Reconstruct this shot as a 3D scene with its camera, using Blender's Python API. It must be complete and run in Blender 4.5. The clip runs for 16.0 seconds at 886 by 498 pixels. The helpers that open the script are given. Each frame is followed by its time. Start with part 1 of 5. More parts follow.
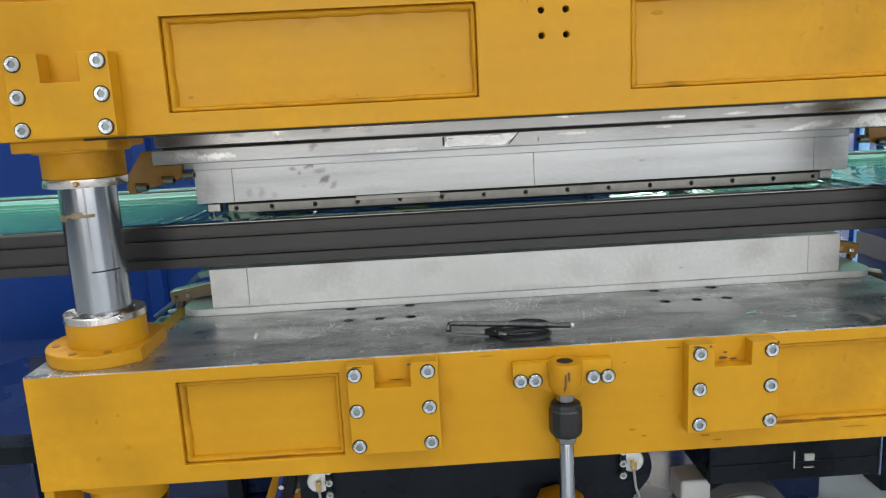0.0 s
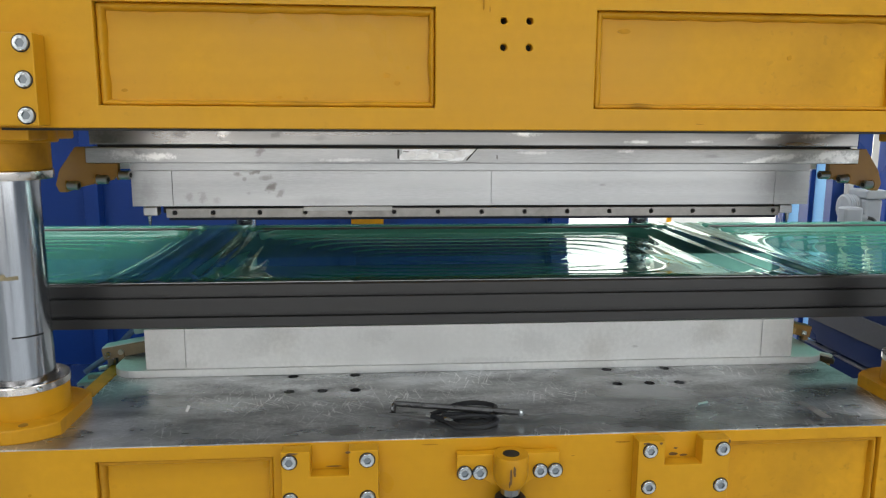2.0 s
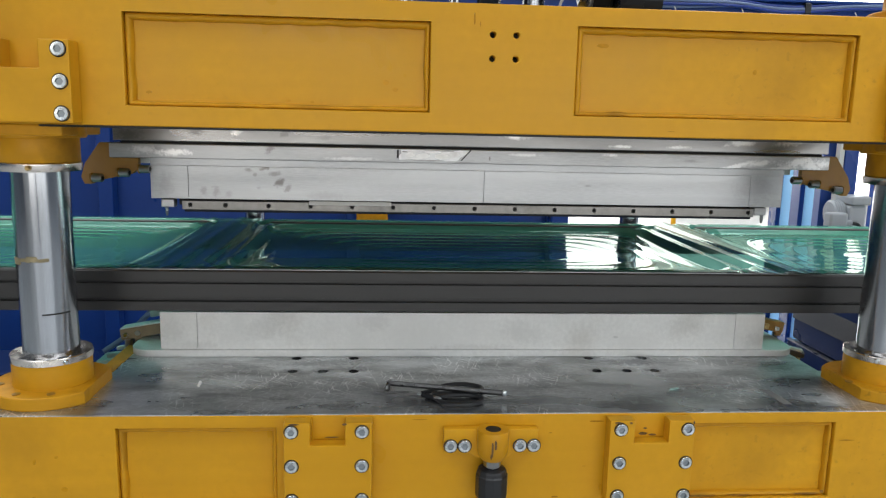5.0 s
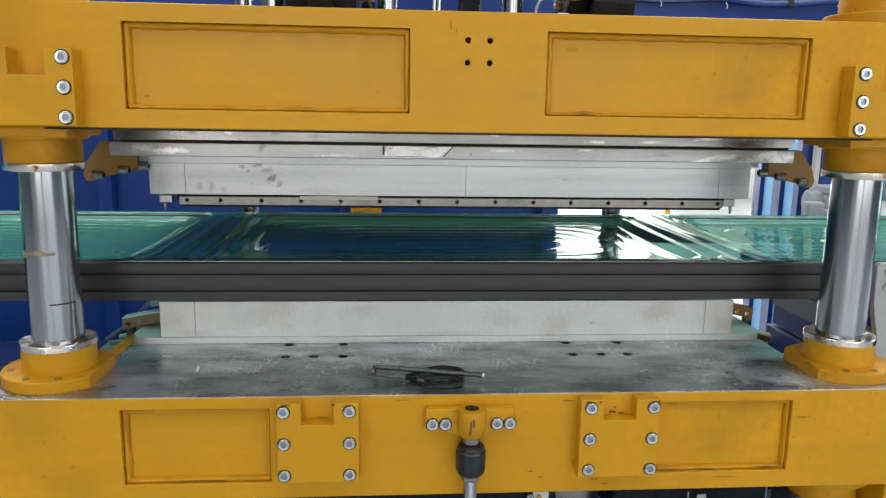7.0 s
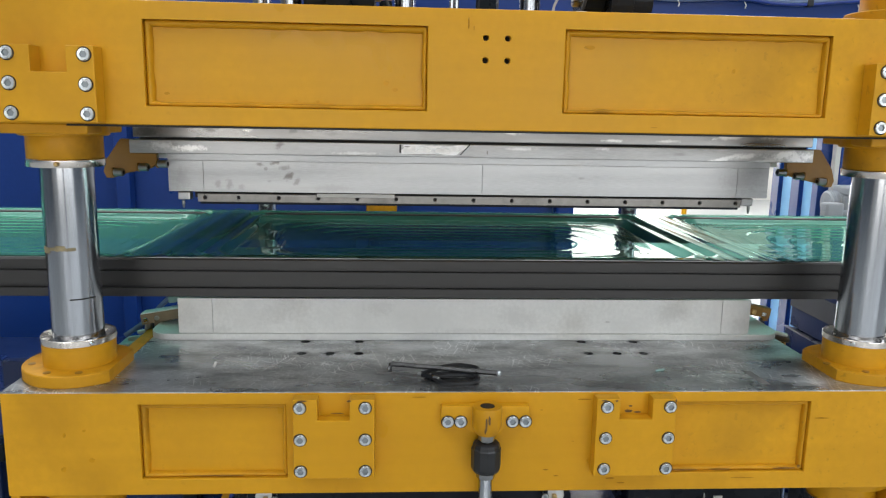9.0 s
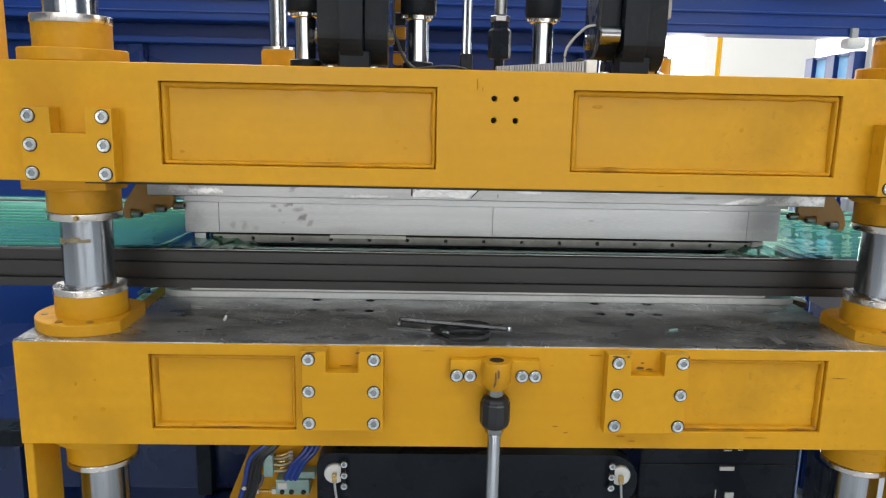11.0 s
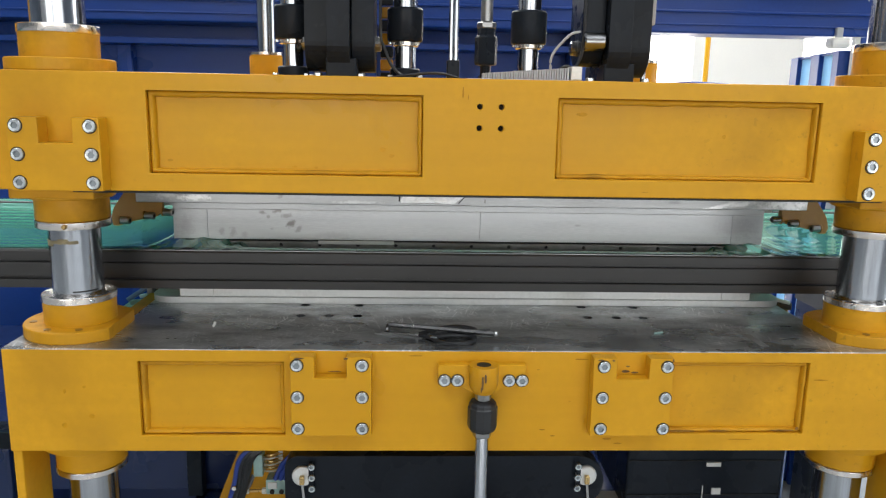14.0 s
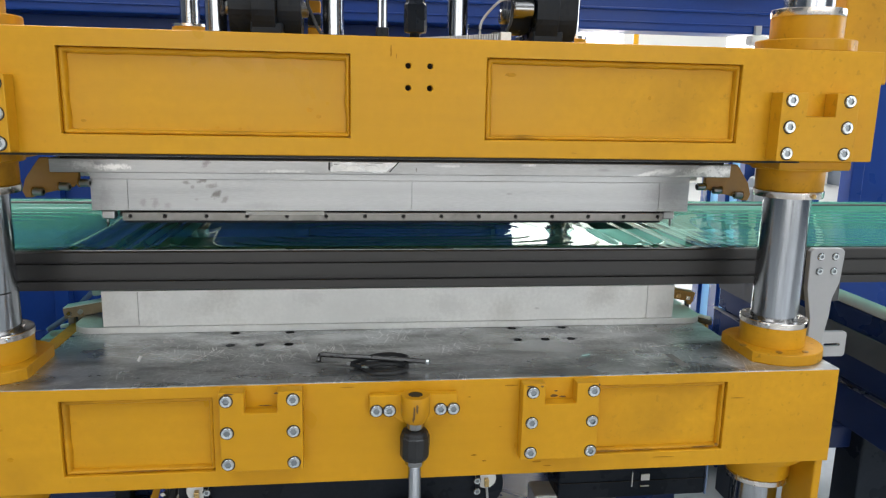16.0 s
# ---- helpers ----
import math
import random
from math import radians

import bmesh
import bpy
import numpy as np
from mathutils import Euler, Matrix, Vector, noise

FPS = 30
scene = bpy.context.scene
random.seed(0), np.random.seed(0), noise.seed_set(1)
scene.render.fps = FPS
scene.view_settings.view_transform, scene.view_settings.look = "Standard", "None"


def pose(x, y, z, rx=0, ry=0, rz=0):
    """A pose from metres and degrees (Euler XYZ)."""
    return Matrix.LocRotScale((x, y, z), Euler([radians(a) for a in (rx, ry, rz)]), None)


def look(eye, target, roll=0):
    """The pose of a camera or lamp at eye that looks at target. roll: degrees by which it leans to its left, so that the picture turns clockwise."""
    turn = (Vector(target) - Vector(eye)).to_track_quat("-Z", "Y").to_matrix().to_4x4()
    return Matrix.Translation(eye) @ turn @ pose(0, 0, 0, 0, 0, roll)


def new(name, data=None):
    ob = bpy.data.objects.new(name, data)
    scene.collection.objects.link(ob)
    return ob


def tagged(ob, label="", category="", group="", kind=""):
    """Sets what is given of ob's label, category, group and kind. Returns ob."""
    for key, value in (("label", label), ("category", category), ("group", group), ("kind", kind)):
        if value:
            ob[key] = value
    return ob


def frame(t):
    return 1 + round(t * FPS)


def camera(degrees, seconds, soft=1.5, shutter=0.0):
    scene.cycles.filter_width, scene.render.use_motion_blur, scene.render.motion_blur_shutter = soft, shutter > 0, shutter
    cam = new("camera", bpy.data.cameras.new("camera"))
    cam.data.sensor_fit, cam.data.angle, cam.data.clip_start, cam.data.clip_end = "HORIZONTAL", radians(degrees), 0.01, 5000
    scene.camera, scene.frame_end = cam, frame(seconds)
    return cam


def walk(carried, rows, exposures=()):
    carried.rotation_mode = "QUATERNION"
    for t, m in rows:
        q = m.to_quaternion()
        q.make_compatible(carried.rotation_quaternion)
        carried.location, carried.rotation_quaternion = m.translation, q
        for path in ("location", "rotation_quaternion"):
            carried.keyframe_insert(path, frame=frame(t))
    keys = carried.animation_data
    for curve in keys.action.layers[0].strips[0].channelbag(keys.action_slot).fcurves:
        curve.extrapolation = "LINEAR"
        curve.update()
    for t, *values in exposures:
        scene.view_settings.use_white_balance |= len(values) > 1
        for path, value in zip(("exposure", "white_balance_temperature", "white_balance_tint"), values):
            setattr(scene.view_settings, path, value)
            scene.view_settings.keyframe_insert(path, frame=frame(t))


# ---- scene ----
cam = camera(61.55, 16.0, soft=1.2)
# seconds, x, y, z, yaw, pitch, roll
PATH = [
    (0.0, -0.2115, -1.0843, 1.3840, -2.286, -11.146, 2.918),
    (0.5, -0.1865, -1.1057, 1.3936, -3.728, -11.088, 2.839),
    (1.0, -0.1874, -1.1027, 1.4308, -4.260, -11.183, 1.971),
    (1.5, -0.2030, -1.0769, 1.4590, -4.690, -10.629, 0.847),
    (2.0, -0.1904, -1.0209, 1.4683, -4.801, -9.749, -0.332),
    (2.5, -0.1927, -0.9754, 1.4612, -4.500, -8.607, -0.708),
    (3.0, -0.2170, -0.9405, 1.4633, -4.208, -8.122, -0.767),
    (3.5, -0.2271, -0.9357, 1.4567, -3.783, -7.905, -0.865),
    (4.0, -0.2004, -0.9737, 1.4615, -3.607, -8.354, -1.261),
    (4.5, -0.1841, -1.0593, 1.4674, -3.943, -9.117, -1.428),
    (7.0, -0.1495, -1.2138, 1.4918, -4.250, -10.507, -0.939),
    (7.5, -0.1499, -1.2111, 1.4913, -4.101, -10.249, -0.967),
    (8.0, -0.1515, -1.2144, 1.4911, -3.597, -10.215, -0.971),
    (8.5, -0.1553, -1.2164, 1.4851, -3.366, -10.303, -1.010),
    (11.0, -0.1353, -1.2174, 1.4974, -1.516, -11.352, -1.249),
    (11.5, -0.1367, -1.2196, 1.4968, -1.329, -11.526, -1.364),
    (12.0, -0.1370, -1.2204, 1.4926, -1.352, -11.494, -1.348),
    (12.5, -0.1339, -1.2269, 1.4973, -1.682, -11.425, -1.278),
    (13.0, -0.1291, -1.2264, 1.4965, -1.915, -11.438, -1.186),
    (13.5, -0.1309, -1.2263, 1.4987, -2.091, -11.445, -1.117),
    (14.0, -0.1283, -1.2275, 1.4986, -2.234, -11.338, -1.071),
    (14.5, -0.1246, -1.2242, 1.4980, -2.327, -11.372, -1.006),
    (15.0, -0.1251, -1.2235, 1.4972, -2.480, -11.381, -0.960),
    (15.5, -0.1237, -1.2248, 1.5003, -3.072, -11.398, -0.951),
    (16.0, -0.1156, -1.2239, 1.5003, -7.119, -11.641, -1.218),
]
walk(cam, [(t, pose(x, y, z, 90 + p, r, w)) for t, x, y, z, w, p, r in PATH],
     exposures=[(0.0, 0.14), (1.5, -0.02), (3.0, -0.15), (3.6, -0.17), (4.5, -0.13), (7.0, -0.06), (8.5, -0.04), (11.0, 0.09), (15.3, 0.08), (16.0, 0.04)])

# ---------------------------------------------------------------- world and light
world = bpy.data.worlds.new("world")
scene.world = world
world.use_nodes = True
sky = world.node_tree.nodes.new("ShaderNodeTexSky")
sky.sky_type = "NISHITA"
sky.sun_disc = False
sky.sun_elevation, sky.sun_rotation = radians(40), radians(200)
world.node_tree.nodes["Background"].inputs[1].default_value = 0.1
world.node_tree.links.new(sky.outputs[0], world.node_tree.nodes["Background"].inputs[0])


def window_light(name, where, target, sx, sy, power, color):
    data = bpy.data.lights.new(name, "AREA")
    data.shape, data.size, data.size_y, data.energy, data.color = "RECTANGLE", sx, sy, power, color
    ob = new(name, data)
    ob.matrix_world = look(where, target)
    return ob


DAY = (0.97, 0.985, 1.0)
COOL = (0.93, 0.97, 1.0)
# unseen roof openings, added to light the hall from above
SKYLIGHTS = [(-3.5, -3.0), (3.5, -3.0), (-3.5, 5.0), (3.5, 5.0)]
for sx_, sy_ in SKYLIGHTS:
    window_light("unseen_skylight_lamp", (sx_, sy_, 6.93), (sx_, sy_, 0), 3.2, 5.0, 190 if sy_ < 0 else 520, COOL)
# added window lamps out of view; they brighten mould, columns and film
window_light("unseen_front_window_lamp", (2.3, -8.9, 1.9), (2.3, 0, 1.2), 12.4, 2.6, 300, DAY)
window_light("unseen_side_window_lamp", (8.9, 2.5, 2.6), (0, 1.5, 1.2), 5.0, 3.0, 270, COOL)


# ---------------------------------------------------------------- materials
def material(name, color, rough=0.5, metal=0.0, vary=0.12, scale=6.0, fine=90.0, bump=0.05, dirt=0.0, dirt_color=(0.03, 0.025, 0.02),
             dirt_scale=5.0, stretch=(1, 1, 1), rough_vary=0.12, coat=0.0, scratch=0.0, spec=0.5, dirt_from=0.0, dirt_to=0.78, streak=0.0, chips=0.0, chip_color=(0.09, 0.045, 0.012)):
    m = bpy.data.materials.new(name)
    m.use_nodes = True
    nt = m.node_tree
    N, L = nt.nodes, nt.links
    b = N["Principled BSDF"]
    b.inputs["Metallic"].default_value = metal
    b.inputs["Coat Weight"].default_value = coat
    b.inputs["Specular IOR Level"].default_value = spec
    b.inputs["Coat Roughness"].default_value = 0.15
    tc = N.new("ShaderNodeTexCoord")
    mp = N.new("ShaderNodeMapping")
    mp.inputs["Scale"].default_value = stretch
    L.new(tc.outputs["Object"], mp.inputs[0])

    tc_obj = N.new("ShaderNodeMapping")
    L.new(tc.outputs["Object"], tc_obj.inputs[0])

    def tex(s, detail=4, src=None):
        n = N.new("ShaderNodeTexNoise")
        n.inputs["Scale"].default_value, n.inputs["Detail"].default_value = s, detail
        L.new((src or mp).outputs[0], n.inputs["Vector"])
        return n.outputs[0]

    def ramp(v, a, c, lo=0.0, hi=1.0):
        r = N.new("ShaderNodeMapRange")
        for k, q in zip(("From Min", "From Max", "To Min", "To Max"), (a, c, lo, hi)):
            r.inputs[k].default_value = q
        L.new(v, r.inputs[0])
        return r.outputs[0]

    def mix(f, a, c):
        x = N.new("ShaderNodeMix")
        x.data_type = "RGBA"
        L.new(f, x.inputs[0])
        for sock, q in ((x.inputs[6], a), (x.inputs[7], c)):
            if isinstance(q, tuple):
                sock.default_value = (*q, 1)
            else:
                L.new(q, sock)
        return x.outputs[2]

    big, small = tex(scale), tex(fine, 3)
    lo = tuple(c * (1 - vary) for c in color)
    hi = tuple(min(1, c * (1 + vary)) for c in color)
    col = mix(ramp(big, 0.3, 0.7), lo, hi)
    col = mix(ramp(small, 0.35, 0.65, 0, 0.5), col, tuple(c * (1 - vary * 0.8) for c in color))
    rv = ramp(big, 0.3, 0.7, max(0.02, rough - rough_vary), min(1, rough + rough_vary))
    if dirt:
        d1 = tex(dirt_scale, 8)
        mask = ramp(d1, dirt_from or 0.62 - 0.12 * dirt, dirt_to, 0, min(1, dirt))
        col = mix(mask, col, dirt_color)
    if chips:
        c1 = tex(85.0, 6, tc_obj)
        c2 = tex(2.2, 2, tc_obj)
        both = N.new("ShaderNodeMath")
        both.operation = "MULTIPLY"
        L.new(ramp(c1, 0.62, 0.69, 0, chips), both.inputs[0])
        L.new(ramp(c2, 0.45, 0.65), both.inputs[1])
        col = mix(both.outputs[0], col, chip_color)
    if streak:
        mp3 = N.new("ShaderNodeMapping")
        mp3.inputs["Scale"].default_value = (1.0, 1.0, 34)
        L.new(tc.outputs["Object"], mp3.inputs[0])
        col = mix(ramp(tex(1.0, 5, mp3), 0.40, 0.72, 0, streak), col, tuple(c * 0.72 for c in color))
    if scratch:
        for turn_, across in ((1.30, 230), (1.80, 270), (2.5, 210)):
            mp2 = N.new("ShaderNodeMapping")
            mp2.vector_type = "TEXTURE"
            mp2.inputs["Rotation"].default_value = (0, 0, turn_)
            mp2.inputs["Scale"].default_value = (0.05, 1 / across, 1)
            L.new(tc.outputs["Object"], mp2.inputs[0])
            both = N.new("ShaderNodeMath")
            both.operation = "MULTIPLY"
            L.new(ramp(tex(1.0, 2, mp2), 0.61, 0.67, 0, scratch), both.inputs[0])
            L.new(ramp(tex(7.0, 3, tc_obj), 0.45, 0.62), both.inputs[1])
            col = mix(both.outputs[0], col, tuple(min(1, c * 1.6 + 0.05) for c in color))
    L.new(col, b.inputs["Base Color"])
    L.new(rv, b.inputs["Roughness"])
    if bump:
        bp = N.new("ShaderNodeBump")
        bp.inputs["Strength"].default_value, bp.inputs["Distance"].default_value = bump, 0.002
        L.new(small, bp.inputs["Height"])
        L.new(bp.outputs[0], b.inputs["Normal"])
    return m


YELLOW = material("yellow_paint", (0.645, 0.322, 0.013), 0.36, spec=0.2, chips=0.22, vary=0.10, scale=3, fine=60, bump=0.12, streak=0.2, dirt=0.35, dirt_color=(0.22, 0.10, 0.01), dirt_scale=3.5)
YELLOW_WORN = material("worn_yellow_paint", (0.59, 0.285, 0.012), 0.42, spec=0.2, chips=0.35, vary=0.12, scale=9, fine=70, bump=0.15, dirt=0.7, dirt_color=(0.10, 0.05, 0.012), dirt_scale=9)
BROWN = material("brown_yellow_paint", (0.30, 0.15, 0.02), 0.45, vary=0.15, scale=14, dirt=0.6, dirt_color=(0.06, 0.03, 0.01), dirt_scale=14)
ALU = material("milled_aluminium", (0.445, 0.45, 0.455), 0.42, 1.0, vary=0.22, scale=5, fine=120, bump=0.05, dirt=0.35, dirt_color=(0.42, 0.40, 0.37), dirt_scale=6, stretch=(0.5, 1, 4), rough_vary=0.12, streak=0.5)
ALU_DULL = material("dull_aluminium", (0.77, 0.775, 0.76), 0.50, 0.5, vary=0.12, scale=7, fine=120, bump=0.06, dirt=0.45, dirt_color=(0.45, 0.43, 0.39), dirt_scale=7, rough_vary=0.08)
STEEL = material("ground_steel", (0.33, 0.33, 0.33), 0.30, 1.0, vary=0.10, scale=8, fine=200, bump=0.05, dirt=0.5, dirt_color=(0.28, 0.27, 0.26), dirt_scale=9, stretch=(0.3, 1, 2), streak=0.5)
TABLE = material("oily_steel_table", (0.60, 0.615, 0.62), 0.32, 0.85, vary=0.34, scale=7, fine=150, bump=0.14, dirt=0.80, dirt_color=(0.085, 0.082, 0.075), dirt_scale=12, dirt_from=0.41, dirt_to=0.74, stretch=(0.7, 1.5, 1), rough_vary=0.16, scratch=0.65, chips=0.7, chip_color=(0.07, 0.07, 0.065))
CHROME = material("hard_chrome", (0.43, 0.45, 0.48), 0.18, 1.0, vary=0.16, scale=16, fine=120, stretch=(6, 6, 0.12), bump=0.0, rough_vary=0.03)
RING = material("machined_ring", (0.78, 0.72, 0.66), 0.24, 1.0, vary=0.10, scale=30, fine=200, bump=0.02, rough_vary=0.08)
ZINC = material("zinc_screw", (0.60, 0.64, 0.66), 0.28, 1.0, vary=0.1, scale=60, fine=300, bump=0.02)
# darker copy of the screw zinc; recess shade of the hex is in its colour
SOCKET = material("shaded_socket_zinc", (0.28, 0.31, 0.33), 0.35, 1.0, vary=0.15, scale=60, fine=300, bump=0.02)
# near-black; puts the shade of holes and gaps into the colour
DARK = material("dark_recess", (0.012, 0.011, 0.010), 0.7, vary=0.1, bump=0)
BLACK = material("black_oxide", (0.015, 0.019, 0.026), 0.30, 0.0, spec=0.1, vary=0.25, scale=8, dirt=0.2, dirt_color=(0.025, 0.025, 0.027), bump=0.05)
RAIL = material("dark_anodised_rail", (0.045, 0.044, 0.043), 0.42, 0.35, vary=0.07, scale=3, fine=150, bump=0.04, stretch=(0.3, 1, 1))
BLUE = material("blue_paint", (0.011, 0.050, 0.25), 0.34, spec=0.28, vary=0.10, scale=2, fine=60, bump=0.05, dirt=0.2, dirt_color=(0.01, 0.03, 0.14), dirt_scale=3)
NAVY = material("navy_paint", (0.007, 0.019, 0.080), 0.30, vary=0.12, scale=3, bump=0.05)
GREY = material("grey_paint", (0.42, 0.43, 0.44), 0.45, vary=0.05, scale=7, bump=0.05)
MOTOR_GREY = material("motor_grey_paint", (0.36, 0.39, 0.42), 0.4, vary=0.08, scale=9, bump=0.05, dirt=0.3, dirt_color=(0.1, 0.1, 0.1), dirt_scale=12)
WHITE = material("white_plaster", (0.62, 0.61, 0.59), 0.8, vary=0.04, scale=1.5, fine=30, bump=0.1)
CREAM_WALL = material("cream_wall_paint", (0.86, 0.83, 0.76), 0.8, vary=0.03, scale=1.0, fine=30, bump=0.05)
SLATE = material("slate_panelling", (0.10, 0.12, 0.15), 0.6, vary=0.1, scale=1.5)
FLOOR = material("hall_floor_paint", (0.42, 0.43, 0.43), 0.4, vary=0.1, scale=1.2, fine=20, bump=0.05, dirt=0.3, dirt_color=(0.22, 0.21, 0.2), dirt_scale=1.5)
TEAL = material("pale_teal_enamel", (0.30, 0.45, 0.42), 0.4, vary=0.2, scale=30, dirt=0.4, dirt_color=(0.1, 0.12, 0.1), dirt_scale=25)
RUBBER = material("black_rubber", (0.012, 0.013, 0.015), 0.4, vary=0.2, scale=20)
BLUE_TUBE = material("blue_hose", (0.02, 0.05, 0.28), 0.4, vary=0.1)
BRASS = material("brass_fitting", (0.60, 0.42, 0.18), 0.3, 1.0, vary=0.1, scale=40)
DARK_STEEL = material("dark_steel", (0.11, 0.11, 0.11), 0.35, 0.9, vary=0.3, scale=60, dirt=0.7, dirt_color=(0.05, 0.05, 0.05), dirt_scale=40)
TAN = material("tan_painted_clamp", (0.30, 0.23, 0.14), 0.45, vary=0.2, scale=25, dirt=0.5, dirt_color=(0.08, 0.06, 0.04), dirt_scale=25)
STRIP = material("stained_strip_steel", (0.27, 0.26, 0.245), 0.42, 0.9, vary=0.25, scale=14, fine=120, dirt=0.6, dirt_color=(0.12, 0.11, 0.10), dirt_scale=12)
TAPE = material("torn_white_tape", (0.80, 0.81, 0.82), 0.45, 0.9, vary=0.35, scale=45, fine=90, bump=0.4)
CREAM = material("cream_plastic", (0.50, 0.46, 0.36), 0.5, vary=0.1, scale=25)
BLUE_GREY = material("blue_grey_hose", (0.16, 0.22, 0.38), 0.45, vary=0.15, scale=20)
DARK_GREY = material("dark_grey_steel", (0.10, 0.10, 0.10), 0.5, 0.2, vary=0.12, scale=6)
PALE_BLUE = bpy.data.materials.new("pale_blue_curtain")
PALE_BLUE.use_nodes = True
pb = PALE_BLUE.node_tree
pb_mix, pb_back = pb.nodes.new("ShaderNodeMixShader"), pb.nodes.new("ShaderNodeBsdfTranslucent")
pb.nodes["Principled BSDF"].inputs["Base Color"].default_value = (0.45, 0.70, 0.97, 1)
pb.nodes["Principled BSDF"].inputs["Roughness"].default_value = 0.25
pb_back.inputs[0].default_value = (0.60, 0.84, 1.0, 1)
pb_mix.inputs[0].default_value = 0.8
pb.links.new(pb.nodes["Principled BSDF"].outputs[0], pb_mix.inputs[1])
pb.links.new(pb_back.outputs[0], pb_mix.inputs[2])
pb.links.new(pb_mix.outputs[0], pb.nodes["Material Output"].inputs[0])
GREASE = material("dark_grease", (0.14, 0.07, 0.016), 0.5, vary=0.4, scale=60)
STAIN = material("faint_brown_stain", (0.57, 0.27, 0.008), 0.45, spec=0.12, vary=0.25, scale=60)
SCRAPE = material("brown_paint_scrape", (0.45, 0.205, 0.010), 0.5, spec=0.12, vary=0.4, scale=90)
RUB = material("rubbed_brown_paint", (0.30, 0.15, 0.03), 0.5, spec=0.12, vary=0.4, scale=90)
PALE = material("pale_label", (0.62, 0.62, 0.60), 0.5, vary=0.05)
RESIDUE = material("tan_residue", (0.28, 0.23, 0.13), 0.7, vary=0.4, scale=60, fine=300)
SMEAR = material("grey_grease_smear", (0.30, 0.29, 0.28), 0.5, 0.6, vary=0.3, scale=40)
WHITE_SMEAR = material("white_chalk_smear", (0.86, 0.86, 0.85), 0.55, 0.85, vary=0.2, scale=30)


def stained(base, name, spots, color, flat=False):
    """A copy of a metal with ragged grease prints: x, z (y where flat), half width, half height, turn, strength."""
    m = base.copy()
    m.name = name
    N, L = m.node_tree.nodes, m.node_tree.links
    b = N["Principled BSDF"]
    tc = N.new("ShaderNodeTexCoord")
    nz = N.new("ShaderNodeTexNoise")
    nz.inputs["Scale"].default_value = 110
    nz.inputs["Detail"].default_value = 6
    nz.inputs["Roughness"].default_value = 0.7
    L.new(tc.outputs["Object"], nz.inputs["Vector"])
    total = None
    for x, z, w, h, turn, amount in spots:
        mp = N.new("ShaderNodeMapping")
        mp.vector_type = "TEXTURE"
        mp.inputs["Location"].default_value = (x, z, 0) if flat else (x, 0, z)
        mp.inputs["Rotation"].default_value = (0, 0, radians(turn)) if flat else (0, radians(turn), 0)
        mp.inputs["Scale"].default_value = (w, h, 1000) if flat else (w, 1000, h)
        L.new(tc.outputs["Object"], mp.inputs[0])
        ln = N.new("ShaderNodeVectorMath")
        ln.operation = "LENGTH"
        L.new(mp.outputs[0], ln.inputs[0])
        ad = N.new("ShaderNodeMath")
        ad.operation = "MULTIPLY_ADD"
        L.new(nz.outputs[0], ad.inputs[0])
        ad.inputs[1].default_value = 2.2
        L.new(ln.outputs["Value"], ad.inputs[2])
        mr = N.new("ShaderNodeMapRange")
        for k, q in zip(("From Min", "From Max", "To Min", "To Max"), (1.45, 2.05, amount, 0.0)):
            mr.inputs[k].default_value = q
        L.new(ad.outputs[0], mr.inputs[0])
        if total is None:
            total = mr.outputs[0]
        else:
            mx = N.new("ShaderNodeMath")
            mx.operation = "MAXIMUM"
            L.new(total, mx.inputs[0])
            L.new(mr.outputs[0], mx.inputs[1])
            total = mx.outputs[0]
    old = b.inputs["Base Color"].links[0].from_socket
    x = N.new("ShaderNodeMix")
    x.data_type = "RGBA"
    L.new(total, x.inputs[0])
    L.new(old, x.inputs[6])
    x.inputs[7].default_value = (*color, 1)
    L.new(x.outputs[2], b.inputs["Base Color"])
    return m


PRINTS = [(-0.455, 0.0825, 0.010, 0.006, 10, 0.8), (-0.4235, 0.0865, 0.014, 0.006, -15, 0.9), (-0.443, 0.073, 0.006, 0.005, 0, 0.6), (-0.402, 0.076, 0.017, 0.007, -10, 0.6), (-0.394, 0.058, 0.015, 0.009, -40, 0.95),
          (-0.377, 0.047, 0.013, 0.007, -45, 0.6), (-0.436, 0.047, 0.006, 0.004, 0, 0.35), (-0.545, 0.040, 0.010, 0.012, 0, 0.45), (-0.520, 0.040, 0.010, 0.014, 0, 0.45), (-0.495, 0.034, 0.009, 0.009, 0, 0.35),
          (0.24, 0.062, 0.010, 0.003, 0, 0.4), (-0.30, 0.033, 0.05, 0.010, 0, 0.2), (0.60, 0.06, 0.06, 0.03, 0, 0.25), (-0.62, 0.05, 0.02, 0.03, 0, 0.25)]
ALU_STAINED = stained(ALU, "milled_aluminium_with_prints", PRINTS, (0.20, 0.19, 0.18))
CHALK = [(0.55, 0.110, 0.06, 0.006, -14, 0.6), (0.64, 0.106, 0.07, 0.005, -6, 0.6), (0.71, 0.112, 0.03, 0.014, 20, 0.7), (-0.60, 0.116, 0.045, 0.008, 0, 0.88), (-0.655, 0.120, 0.03, 0.010, 0, 0.56), (0.68, 0.119, 0.05, 0.010, -10, 0.77), (0.60, 0.116, 0.04, 0.007, -8, 0.66), (0.735, 0.117, 0.02, 0.012, 0, 0.77), (0.28, 0.127, 0.02, 0.004, 0, 0.66),
         (0.10, 0.124, 0.04, 0.004, 0, 0.44), (-0.25, 0.110, 0.06, 0.004, 0, 0.39)]
